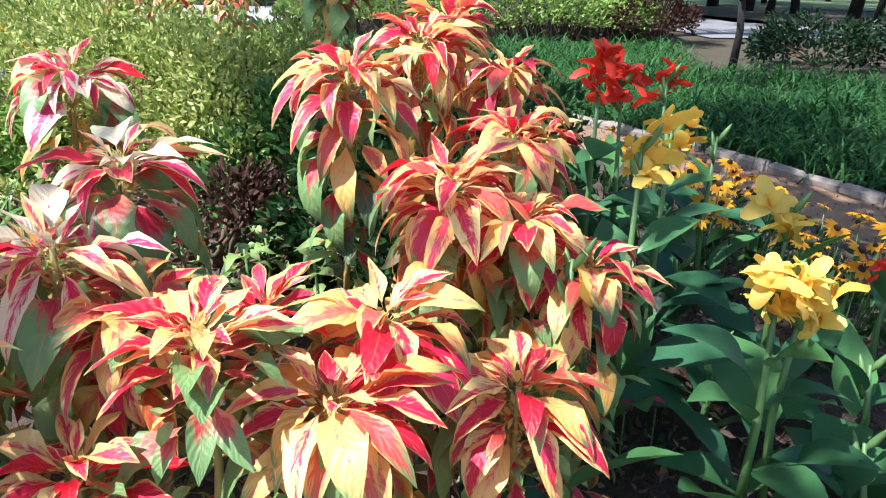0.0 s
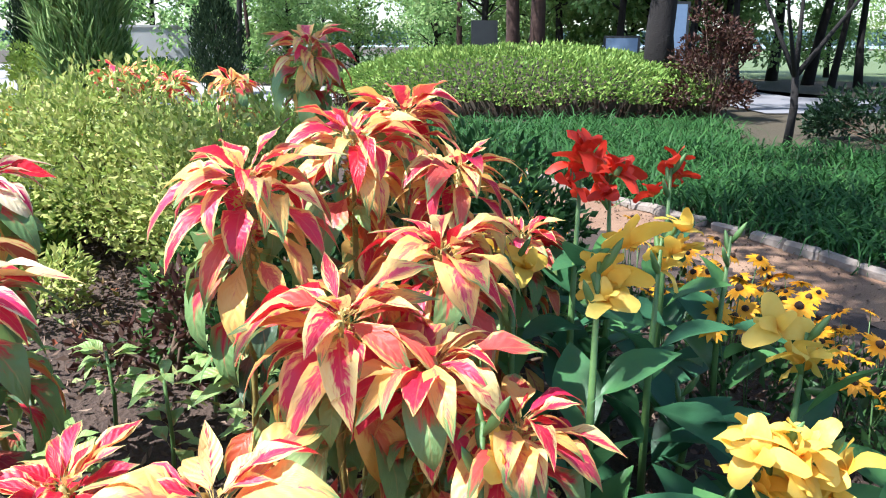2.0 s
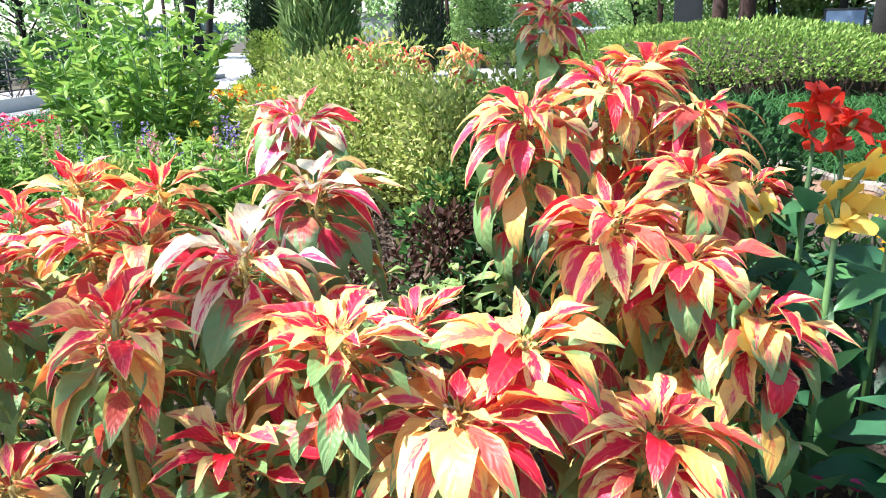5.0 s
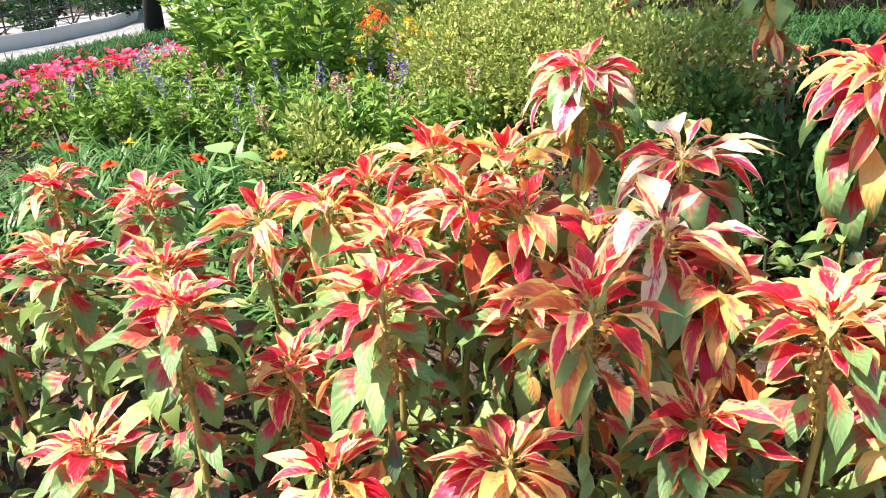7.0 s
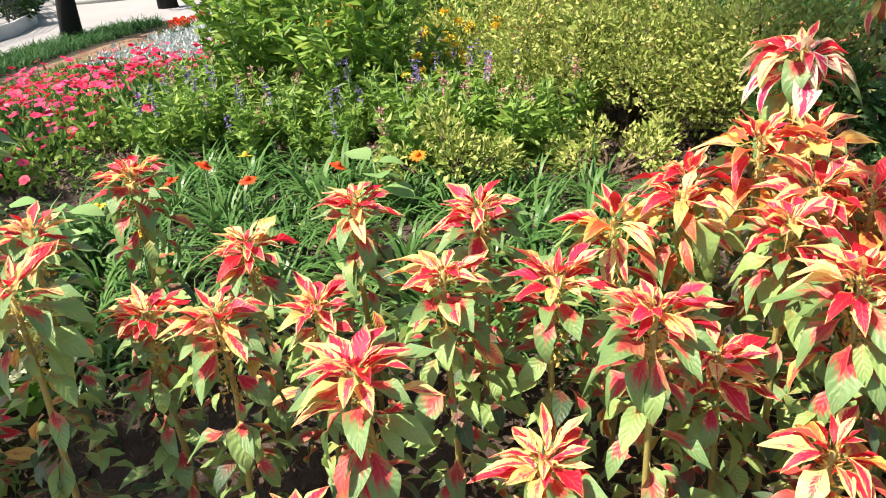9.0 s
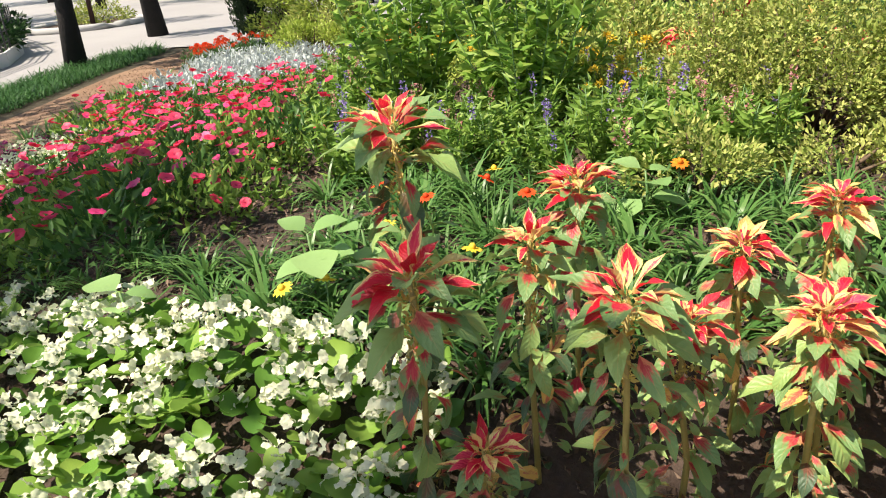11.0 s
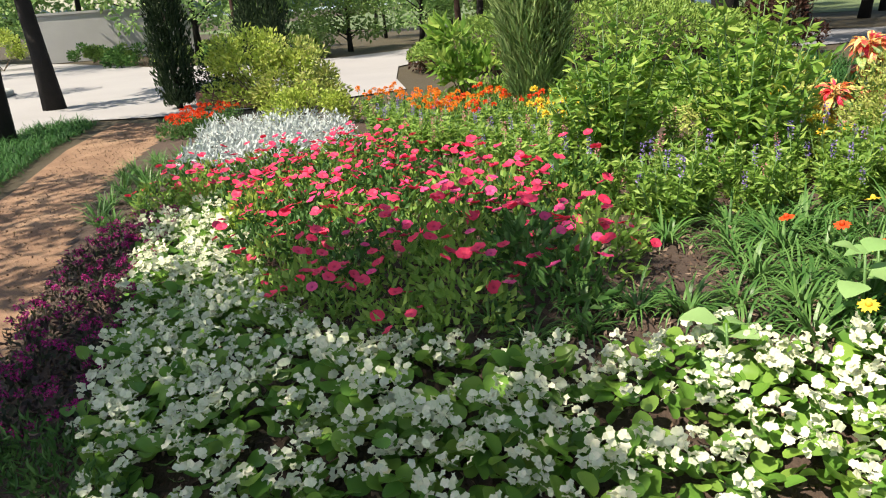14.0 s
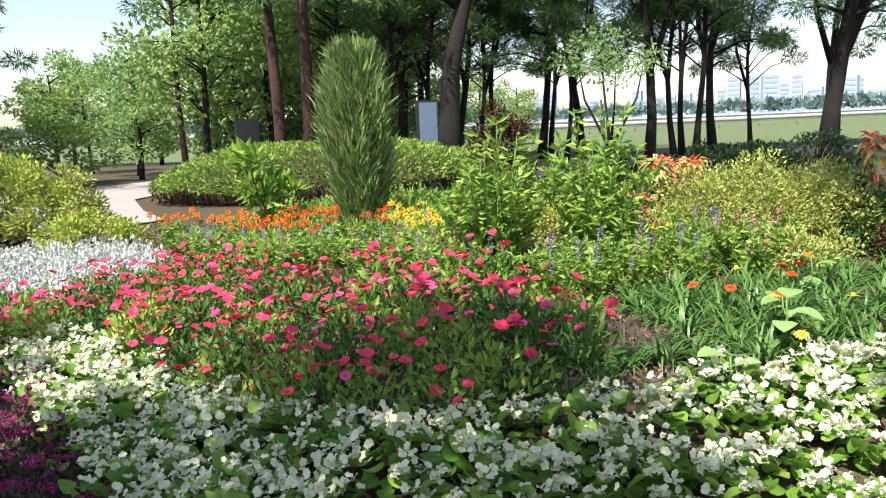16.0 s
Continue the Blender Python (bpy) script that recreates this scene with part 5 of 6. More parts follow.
def marigold(seed, mat, word, n=6, height=0.34, foliage="green_mid"):
    r = random.Random(seed)
    plant = thing("marigold", f"marigold with {word} rounded flower heads", "marigold", group=f"{word} marigolds")
    part("foliage", low_foliage(seed, 260, 0.17, height * 0.88, 0.055, 0.02, foliage), plant)
    tips = [(r.uniform(-0.13, 0.13), r.uniform(-0.13, 0.13), height * r.uniform(0.85, 1.1)) for _ in range(n)]
    part("stem_work", stems_mesh(seed, tips, "canna_stem"), plant)
    for t in tips:
        part("flower_head", HEAD[mat][r.randrange(2)], plant, pose(*t, r.uniform(-15, 15), r.uniform(-15, 15), 0))
    return plant


plant_out([lambda s=s: marigold(s, "mari_red", "scarlet", 6, 0.27) for s in (91, 92)],
          scatter([(-10.3, 7.3), (-9.7, 7.2), (-9.75, 8.7), (-10.4, 8.6)], 0.24, random.Random(19), 22))
plant_out([lambda s=s: marigold(s, "mari_orange", "orange", 5, 0.4) for s in (96, 97)],
          scatter([(-7.7, 7.9), (-7.1, 7.4), (-6.0, 5.45), (-5.6, 5.5), (-6.6, 7.3), (-7.3, 8.2)], 0.24, random.Random(20), 20))
plant_out([lambda s=s: marigold(s, "mari_red", "orange-red", 5, 0.38) for s in (93,)], scatter([(-6.5, 6.3), (-5.2, 4.7), (-4.9, 5.0), (-6.0, 6.8)], 0.34, random.Random(21), 12))
plant_out([lambda s=s: marigold(s, "mari_yellow", "yellow", 5, 0.4, "green_lime") for s in (94, 95)],
          scatter([(-5.2, 4.5), (-4.9, 3.75), (-4.7, 3.8), (-4.6, 4.4), (-5.0, 4.9)], 0.24, random.Random(22), 12)
          + scatter([(-3.4, 3.0), (-3.2, 3.0), (-3.0, 3.8), (-3.3, 4.2), (-3.7, 4.0), (-3.45, 3.5)], 0.24, random.Random(23), 6))
ZINNIA = {m: ray_flower(14, 0.03, 0.36, m, 0.3) for m in ("mari_orange", "mari_red", "mari_yellow")}
for x, y, h, m, word in [(-3.88, 1.76, 0.61, "mari_red", "red"), (-3.66, 1.74, 0.58, "mari_red", "red"), (-3.38, 1.68, 0.69, "mari_red", "red"), (-3.26, 1.76, 0.62, "mari_red", "red"), (-3.58, 1.44, 0.6, "mari_red", "red"), (-3.03, 2.0, 0.62, "mari_red", "red"),
                         (-3.79, 0.99, 0.53, "mari_yellow", "yellow"), (-3.68, 1.07, 0.54, "mari_yellow", "yellow"), (-3.64, 1.4, 0.6, "mari_yellow", "yellow"), (-3.27, 1.28, 0.6, "mari_yellow", "yellow"), (-3.47, 1.97, 0.63, "mari_yellow", "golden"), (-2.8, 2.2, 0.62, "mari_orange", "orange")]:
    h -= rise(x, y)
    plant = thing("zinnia", f"single {word} zinnia on a thin stem", "zinnia", pose(x, y, 0.02 + rise(x, y)), "zinnias")
    part("stem_work", stems_mesh(0, [(0.01, 0.01, h), (0.05, -0.03, h * 0.7)], "canna_stem", 0.003), plant)
    part("foliage", low_foliage(int(h * 100), 40, 0.1, h * 0.6, 0.08, 0.02, "green_mid"), plant)
    f = part("flower", ZINNIA[m], plant, pose(0.01, 0.01, h, rng.uniform(-25, 25), rng.uniform(-25, 25), 0) @ Matrix.Scale(1.25, 4))
    part("cone", dome(0.01, 0.012, m), f, pose(0, 0, 0.003))
PALE_LEAF = [blade(1.0, 0.85, 0.6, 0.15, 0.05, 7, 0.18, 0.35, 0.1, 0.8).mesh("pale_leaf", M["green_pale"]) for _ in range(1)]
for x, y, top, s in [(-3.76, 1.14, 0.66, 0.17), (-4.27, 0.81, 0.54, 0.15), (-2.89, 2.06, 0.63, 0.16), (-3.66, 1.3, 0.62, 0.13)]:
    top -= rise(x, y)
    plant = thing("sunflower_seedling", "young sunflower with a few broad pale leaves", "seedling", pose(x, y, 0.02 + rise(x, y)), "sunflower seedlings")
    part("stem", tube([(0, 0, 0), (0.01, 0, top * 0.6), (0, 0, top)], [0.007, 0.006, 0.004], 6).mesh("stem", M["canna_stem"]), plant)
    for k in range(6):
        part("leaf", PALE_LEAF[0], plant, pose(0, 0, top - 0.05 * (k // 2)) @ pose(0, 0, 0, 0, 0, 137.5 * k + 40) @ pose(0, 0, 0, 0, -rng.uniform(-25, 30), 0) @ Matrix.Scale(s * rng.uniform(0.7, 1.05), 4))
VINCA = petunia_bloom("petunia_magenta", 9)
for x, y, h in [(-0.19, 2.39, 0.19), (-0.12, 2.46, 0.17)]:
    plant = thing("vinca", "small vinca with one pink bloom", "vinca", pose(x, y, 0.02 + rise(x, y)), "vincas")
    part("foliage", low_foliage(5, 40, 0.07, 0.13, 0.045, 0.02, "green_dark"), plant)
    part("stem_work", stems_mesh(3, [(0, 0, h)], "canna_stem"), plant)
    part("bloom", VINCA, plant, pose(0, 0, h, 15, 0, 0) @ Matrix.Scale(0.6, 4))


# ---- shrubs ----
def shrub(name, label, x, y, radii, n, length, width, mat, seed, stems=14, lift=0.25, rough=0.3):
    """Twiggy stems from one root and an uneven crown of separate leaves."""
    gen, r = np.random.default_rng(seed), random.Random(seed)
    base = rise(x, y)
    radii = (radii[0], radii[1], radii[2] - base)
    plant = thing(name, label, "shrub", pose(x, y, base))
    twigs = Geo()
    pts, dirs = [], []
    clumps = max(10, n // 120)
    for i in range(clumps):
        a, e = r.uniform(0, 6.28), math.asin(r.uniform(-0.15, 1.0))
        k = 1 - rough * r.random()
        c = (radii[0] * k * math.cos(e) * math.cos(a), radii[1] * k * math.cos(e) * math.sin(a), radii[2] * (lift + (1 - lift) * max(0.02, math.sin(e)) * k))
        if i % max(1, clumps // stems) == 0:
            twigs.put(tube([(r.uniform(-0.06, 0.06), r.uniform(-0.06, 0.06), 0), (c[0] * 0.45, c[1] * 0.45, c[2] * 0.55), c], [0.012, 0.008, 0.003], 5), Matrix())
        s = 0.24 * min(radii[:2]) + 0.05
        p, d = ball_points(n // clumps, gen, (s, s, s * 0.8), c, 0.2, 0.02)
        pts.append(p)
        dirs.append(d + np.array(c) / (np.linalg.norm(c) + 1e-6) * 0.8)
    part("stem_work", twigs.mesh("stems", M["twig"]), plant, label="thin brown stems")
    part("crown", cloud(np.concatenate(pts), np.concatenate(dirs), length, width, gen).mesh("crown", M[mat]), plant)
    return plant


SPIREA = "sunlit yellow-green spirea shrub with fine leaves"
shrub("spirea_shrub", SPIREA, -2.78, 3.5, (0.4, 0.44, 1.08), 8200, 0.034, 0.017, "green_yellow", 201, lift=0.3, rough=0.5)
shrub("spirea_shrub", SPIREA, -2.32, 3.48, (0.46, 0.46, 1.2), 9200, 0.034, 0.017, "green_yellow", 202, lift=0.3, rough=0.5)
shrub("spirea_shrub", SPIREA, -1.74, 3.4, (0.42, 0.42, 1.14), 7800, 0.034, 0.017, "green_yellow", 203, lift=0.3, rough=0.5)
shrub("spirea_shrub", SPIREA, -3.5, 4.25, (0.46, 0.44, 1.1), 5200, 0.044, 0.023, "green_yellow", 218)
shrub("dark_shrub", "dark-green shrub behind the amaranths", -1.2, 3.8, (0.4, 0.36, 1.0), 2800, 0.05, 0.026, "green_dark", 219)
shrub("dark_shrub", "dark-green shrub behind the amaranths", -0.9, 3.85, (0.38, 0.34, 0.95), 2600, 0.05, 0.026, "green_dark", 236)
shrub("low_shrub", "small yellow-green shrub on open soil", -2.72, 2.36, (0.28, 0.22, 0.74), 1300, 0.036, 0.018, "green_yellow", 204, 8)
shrub("low_shrub", "small yellow-green shrub on open soil", -2.2, 2.8, (0.28, 0.18, 0.68), 1100, 0.034, 0.017, "green_yellow", 246, 8)
shrub("green_shrub", "sparse mid-green shrub behind the amaranths", -1.46, 3.05, (0.32, 0.26, 0.84), 1500, 0.046, 0.024, "green_mid", 205)
shrub("maroon_shrub", "small dark maroon-leaved shrub on open soil", -1.55, 2.78, (0.26, 0.2, 0.66), 900, 0.04, 0.02, "maple", 239, 8)
shrub("dark_shrub", "dark-green shrub behind the amaranths", -1.05, 2.98, (0.4, 0.36, 0.82), 2600, 0.05, 0.026, "green_dark", 216)
shrub("dark_shrub", "dark-green shrub behind the amaranths", -0.8, 3.42, (0.42, 0.38, 0.86), 2600, 0.05, 0.026, "green_dark", 217)


def shoot_bush(x, y, radius, top, stems, seed):
    """A bush of upright shoots, each clothed in pointed leaves."""
    gen, r = np.random.default_rng(seed), random.Random(seed)
    base = rise(x, y)
    plant = thing("leafy_bush", "tall lush green bush of upright shoots with pointed leaves", "shrub", pose(x, y, base), "leafy bushes")
    shoots, pts, dirs = Geo(), [], []
    for i in range(stems):
        a, k = i * 2.4, math.sqrt((i + 0.5) / stems)
        h = (top - base) * (1.0 - 0.35 * k * k) * r.uniform(0.62, 1.05)
        tip = Vector((radius * k * math.cos(a), radius * k * math.sin(a), h))
        mid = Vector((tip.x * 0.6, tip.y * 0.6, h * 0.5))
        foot = Vector((tip.x * 0.25, tip.y * 0.25, 0))
        shoots.put(tube([foot, mid, tip], [0.007, 0.005, 0.002], 5), Matrix())
        n = 62
        t = gen.uniform(0.12, 1.0, n)[:, None]
        turn = gen.uniform(0, 6.28, n)
        line = np.where(t < 0.5, np.array(foot) + (np.array(mid) - np.array(foot)) * t * 2, np.array(mid) + (np.array(tip) - np.array(mid)) * (t * 2 - 1))
        pts.append(line)
        dirs.append(np.stack([np.cos(turn), np.sin(turn), gen.uniform(-0.1, 0.9, n)], 1))
    part("stem_work", shoots.mesh("stems", M["canna_stem"]), plant, label="thin upright green stems")
    part("crown", cloud(np.concatenate(pts), np.concatenate(dirs), 0.1, 0.036, gen, 0.25).mesh("crown", M["green_bush"]), plant)


shoot_bush(-4.56, 3.32, 0.44, 1.62, 27, 207)
shoot_bush(-3.78, 3.24, 0.48, 1.68, 30, 206)
shrub("golden_shrub", "sunlit yellow-green rounded shrub by the road", -9.75, 9.5, (0.85, 0.7, 1.4), 4800, 0.08, 0.035, "green_lime", 208)
shrub("golden_shrub", "sunlit yellow-green rounded shrub by the road", -9.1, 9.3, (0.7, 0.6, 1.1), 3200, 0.08, 0.035, "green_yellow", 209)
shrub("golden_shrub", "low yellow shrub by the road", -8.35, 7.75, (0.6, 0.45, 0.62), 2400, 0.06, 0.03, "green_lime", 210)
shrub("leafy_sapling", "leafy green sapling before the clipped hedge", -6.2, 7.5, (0.34, 0.34, 1.6), 420, 0.19, 0.07, "green_bush", 211, 9, 0.1, 0.5)
shrub("red_maple", "low dark red-leaved maple in shade", -0.75, 15.6, (1.0, 0.9, 2.1), 3600, 0.09, 0.05, "maple", 212, 16, 0.2, 0.65)
shrub("dark_shrub", "broad green shrub, deep shade painted into its leaf colour", 1.6, 12.9, (1.1, 0.7, 0.8), 2600, 0.09, 0.045, "green_deep", 213)
shrub("dark_shrub", "broad green shrub, deep shade painted into its leaf colour", 3.0, 12.2, (1.2, 0.8, 0.85), 2600, 0.09, 0.045, "green_deep", 214)
# these two are added to darken the sunlit litter under the trees
shrub("dark_shrub", "broad green shrub, deep shade painted into its leaf colour", 4.6, 13.0, (1.2, 0.8, 0.85), 2600, 0.09, 0.045, "green_deep", 237)
shrub("dark_shrub", "broad green shrub, deep shade painted into its leaf colour", 6.6, 13.8, (1.3, 0.8, 0.9), 2600, 0.09, 0.045, "green_deep", 238)
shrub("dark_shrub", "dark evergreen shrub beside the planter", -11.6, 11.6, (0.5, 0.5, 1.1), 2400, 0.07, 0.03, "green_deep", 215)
for i, (x, y) in enumerate([(-20.5, 23.4), (-18.2, 22.8), (-16.2, 22.3), (-22.8, 24.6), (-25.0, 26.8), (-14.4, 22.4)]):
    shrub("roadside_hedge_shrub", "low clipped shrub along the far road edge", x, y, (1.4, 0.8, 0.75), 1500, 0.12, 0.07, "green_mound" if i % 2 else "green_mid", 220 + i, 6)


shrub("round_bush", "round clipped yellow-green bush beyond the road", -27.7, 24.9, (0.95, 0.95, 1.6), 2600, 0.1, 0.05, "green_lime", 247, 6, 0.35, 0.12)
island = thing("road_island", "small round planted island with a pale kerb", "traffic island", pose(-20.4, 14.3, 0))
ring_line = [(1.5 * math.cos(6.2832 * i / 28), 1.5 * math.sin(6.2832 * i / 28), 0.06) for i in range(29)]
part("kerb_ring", tube(ring_line, [0.1] * 29, 6).mesh("kerb_ring", M["concrete"]), island, label="pale rounded kerb")
part("soil", Geo().add([(x * 0.97, y * 0.97, 0.08) for x, y, _ in ring_line[:28]], [tuple(range(28))]).mesh("soil", M["mulch"]), island)
shrub("island_shrub", "low yellow-green shrub on the road island", -20.2, 14.5, (0.95, 0.9, 0.7), 1800, 0.09, 0.045, "green_yellow", 248, 6)
sapling = thing("island_sapling", "thin red-brown sapling trunk on the road island", "tree", pose(-19.5, 13.7, 0.06))
part("trunk", tube([(0, 0, 0), (0.04, 0.02, 1.4), (0.02, 0.05, 3.2)], [0.07, 0.055, 0.03], 8).mesh("trunk", M["bark_red"]), sapling)
p, d = ball_points(700, nrng, (1.0, 1.0, 0.7), (0, 0, 3.3), 0.2)
part("crown", cloud(p, d, 0.16, 0.09, nrng).mesh("crown", M["tree_leaf"]), sapling)


def clipped_mound():
    """A broad clipped azalea mound: brown stems below, a dense skin of small leaves above."""
    gen, r = np.random.default_rng(301), random.Random(301)
    plant = thing("clipped_azalea_mound", "broad clipped azalea hedge, sunlit yellow-green on top", "hedge", pose(-4.75, 16.4, 0))
    n = 22000
    a, q = gen.uniform(0, 6.2832, n), gen.uniform(0, 1, n)
    e = np.arcsin(q)
    top = 1.22 + 0.07 * np.sin(a * 3)
    k = gen.uniform(0.93, 1.0, n)
    shape = np.abs(np.cos(e)) ** 0.85
    p = np.stack([4.25 * shape * np.cos(a) * k, 2.5 * shape * np.sin(a) * k, 0.28 + (top - 0.28) * np.sin(e) * k], 1)
    p[:, 2] += 0.05 * np.sin(p[:, 0] * 2.1) * np.cos(p[:, 1] * 1.7)
    d = np.stack([np.cos(a) * np.cos(e), np.sin(a) * np.cos(e), np.sin(e) + 0.3], 1)
    part("crown", cloud(p, d, 0.1, 0.05, gen, 0.5).mesh("crown", M["green_mound"]), plant)
    # closed shell, not twigs: its dark colour paints the hedge's inner shade
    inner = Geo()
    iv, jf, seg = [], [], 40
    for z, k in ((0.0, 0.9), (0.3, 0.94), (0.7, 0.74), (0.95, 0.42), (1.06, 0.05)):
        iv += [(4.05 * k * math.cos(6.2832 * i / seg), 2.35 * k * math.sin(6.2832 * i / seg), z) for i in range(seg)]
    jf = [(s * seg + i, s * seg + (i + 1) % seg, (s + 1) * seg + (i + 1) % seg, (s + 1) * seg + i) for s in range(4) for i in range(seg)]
    part("twig_core", inner.add(iv, jf).mesh("inner_shade", M["twig_shade"]), plant, label="solid shell under the leaf skin, coloured as shaded twigs")
    stems = Geo()
    for i in range(260):
        t = r.uniform(0, 6.28)
        k = r.uniform(0.9, 1.0)
        x, y = 4.1 * k * math.cos(t), 2.4 * k * math.sin(t)
        stems.put(tube([(x, y, 0), (x * 1.01 + r.uniform(-0.1, 0.1), y * 1.01, 0.25), (x * 1.03 + r.uniform(-0.12, 0.12), y * 1.03, 0.5)], [0.014, 0.01, 0.006], 4), Matrix())
    part("stem_work", stems.mesh("stems", M["twig"]), plant)
    p2 = nrng.uniform(0, 6.2832, 700)
    pp = np.stack([4.2 * np.cos(p2), 2.46 * np.sin(p2), nrng.uniform(0.08, 0.4, 700)], 1)
    part("dry_leaf_litter", cloud(pp, np.stack([np.cos(p2), np.sin(p2), p2 * 0], 1), 0.09, 0.045, nrng).mesh("dry_leaves", M["maple"]), plant, label="brownish older leaves near the base")
    return plant


clipped_mound()


def spray_column(name, label, x, y, radius, height, n, mat, seed, length=0.3, taper=0.6, width=0.035, vase=False):
    """A conifer of upswept sprays about a hidden trunk."""
    gen = np.random.default_rng(seed)
    plant = thing(name, label, "conifer", pose(x, y, rise(x, y)))
    part("trunk", tube([(0, 0, 0), (0, 0, height * 0.8)], [0.06, 0.015], 7).mesh("trunk", M["bark"]), plant)
    t = gen.uniform(0.02, 0.95, n)
    a = gen.uniform(0, 6.2832, n)
    prof = np.sin(np.pi * np.clip(t * 0.86 + 0.12, 0, 1)) ** taper if not vase else np.interp(t, [0, 0.45, 0.7, 0.95], [0.5, 0.95, 1.0, 0.5])
    rr = radius * prof * gen.uniform(0.45, 1.0, n) * (1 + 0.18 * np.sin(a * 5 + t * 9))
    p = np.stack([rr * np.cos(a), rr * np.sin(a), t * height], 1)
    d = np.stack([np.cos(a) * 0.35, np.sin(a) * 0.35, np.full(n, 1.0)], 1)
    part("crown", cloud(p, d, length, width, gen, 0.24 if vase else 0.16).mesh("crown", M[mat]), plant)
    return plant


spray_column("juniper", "feathery grey-green upright juniper", -5.24, 5.95, 0.31, 1.98, 13000, "conifer", 401, 0.24, 0.6, 0.009, True)
spray_column("columnar_thuja", "very dark slender columnar thuja by the road", -12.2, 11.2, 0.36, 2.4, 6000, "thuja", 402, 0.11, 0.5, 0.03)
spray_column("conical_thuja", "dark conical thuja behind the shrubs", -13.2, 17.5, 0.7, 2.6, 5000, "thuja", 403, 0.15, 0.9, 0.045)


# ---- trees ----
def tree_parts(plant, height, r0, lean, crown_from, crown_r, clumps, leaves, leaf, mat, bark, seed, fork=0, flat=0.7, umbrella=0, wig=0.08, pad=1.0):
    gen, r = np.random.default_rng(seed), random.Random(seed)
    trunk = []
    for i in range(7):
        t = i / 6
        trunk.append((lean[0] * t * t * height + wig * (math.sin(t * 5 + seed) - math.sin(seed)), lean[1] * t * t * height + wig * (math.cos(t * 4 + seed) - math.cos(seed)), height * t))
    geo = tube(trunk, [r0 * (1.25 if i == 0 else 1 - 0.12 * i) for i in range(7)], 9)
    part("trunk", geo.mesh("trunk", M[bark]), plant)
    limbs, pts, dirs = Geo(), [], []
    for i in range(clumps):
        t = r.uniform(crown_from, 0.97)
        base = Vector(trunk[min(6, int(t * 6))]).lerp(Vector(trunk[min(6, int(t * 6) + 1)]), t * 6 % 1)
        a = r.uniform(0, 6.28)
        reach = crown_r * r.uniform(0.3, 1.0) * (1.15 - 0.6 * max(0, (t - crown_from) / (1 - crown_from)))
        tip = base + Vector((reach * math.cos(a), reach * math.sin(a), reach * r.uniform(0.0, 0.6)))
        mid = base.lerp(tip, 0.5) + Vector((0, 0, 0.12 * reach))
        limbs.put(tube([base, mid, tip], [r0 * 0.3, r0 * 0.18, r0 * 0.06], 5), Matrix())
        s = crown_r * r.uniform(0.22, 0.4) * pad
        p, d = ball_points(leaves, gen, (s, s, s * flat), tip, 0.15)
        pts.append(p)
        dirs.append(d + (0, 0, -0.1))
    # added high canopy, mostly out of view, that shades trunk and ground below
    for i in range(umbrella):
        base = Vector(trunk[5]).lerp(Vector(trunk[6]), r.random())
        a, reach = r.uniform(0, 6.28), crown_r * 1.65 * math.sqrt(r.uniform(0.03, 1.0))
        tip = base + Vector((reach * math.cos(a), reach * math.sin(a), 0.25 * reach + r.uniform(-0.3, 0.5)))
        limbs.put(tube([base, base.lerp(tip, 0.5) + Vector((0, 0, 0.1 * reach)), tip], [r0 * 0.26, r0 * 0.15, r0 * 0.05], 5), Matrix())
        s = crown_r * r.uniform(0.22, 0.36)
        p, d = ball_points(leaves, gen, (s, s, s * flat), tip, 0.15)
        pts.append(p)
        dirs.append(d)
    for k in range(fork):
        a = r.uniform(0, 6.28)
        b = Vector(trunk[2])
        limbs.put(tube([b, b + Vector((math.cos(a) * 0.7, math.sin(a) * 0.7, height * 0.2)), b + Vector((math.cos(a) * 1.1, math.sin(a) * 1.1, height * 0.5))], [r0 * 0.7, r0 * 0.55, r0 * 0.3], 7), Matrix())
    part("branching", limbs.mesh("limbs", M[bark]), plant)
    part("crown", cloud(np.concatenate(pts), np.concatenate(dirs), leaf[0], leaf[1], gen).mesh("crown", M[mat]), plant)
    return plant


def broadleaf(seed, label, mat="tree_leaf", height=7.5, crown_r=2.6, crown_from=0.3):
    return tree_parts(thing("broadleaf_tree", label, "tree", group="park trees"), height, 0.13, (0.02, 0.03), crown_from, crown_r, 38, 100, (0.24, 0.13), mat, "bark", seed)


def pine(seed, label, height=9.0, r0=0.17, lean=(0.05, 0.02), bark="bark", crown_from=0.34, fork=0, clumps=38, umbrella=24):
    return tree_parts(thing("pine_tree", label, "tree", group="pine trees"), height, r0, lean, crown_from, 2.4, clumps, 190, (0.26, 0.032), "needle", bark, seed, fork, 0.5, umbrella, 0.26 if bark == "bark" else 0.08, 0.66)


def set_out(makers, places):
    """places: x, y, turn, scale, and which maker."""
    made = {}
    for x, y, turn, s, k in places:
        m = pose(x, y, -0.05, 0, 0, turn) @ Matrix.Scale(s, 4)
        if k not in made:
            made[k] = makers[k]()
            made[k].matrix_basis = m
        else:
            keep = made[k].matrix_basis.copy()
            made[k].matrix_basis = Matrix()
            copy_thing(made[k], m)
            made[k].matrix_basis = keep


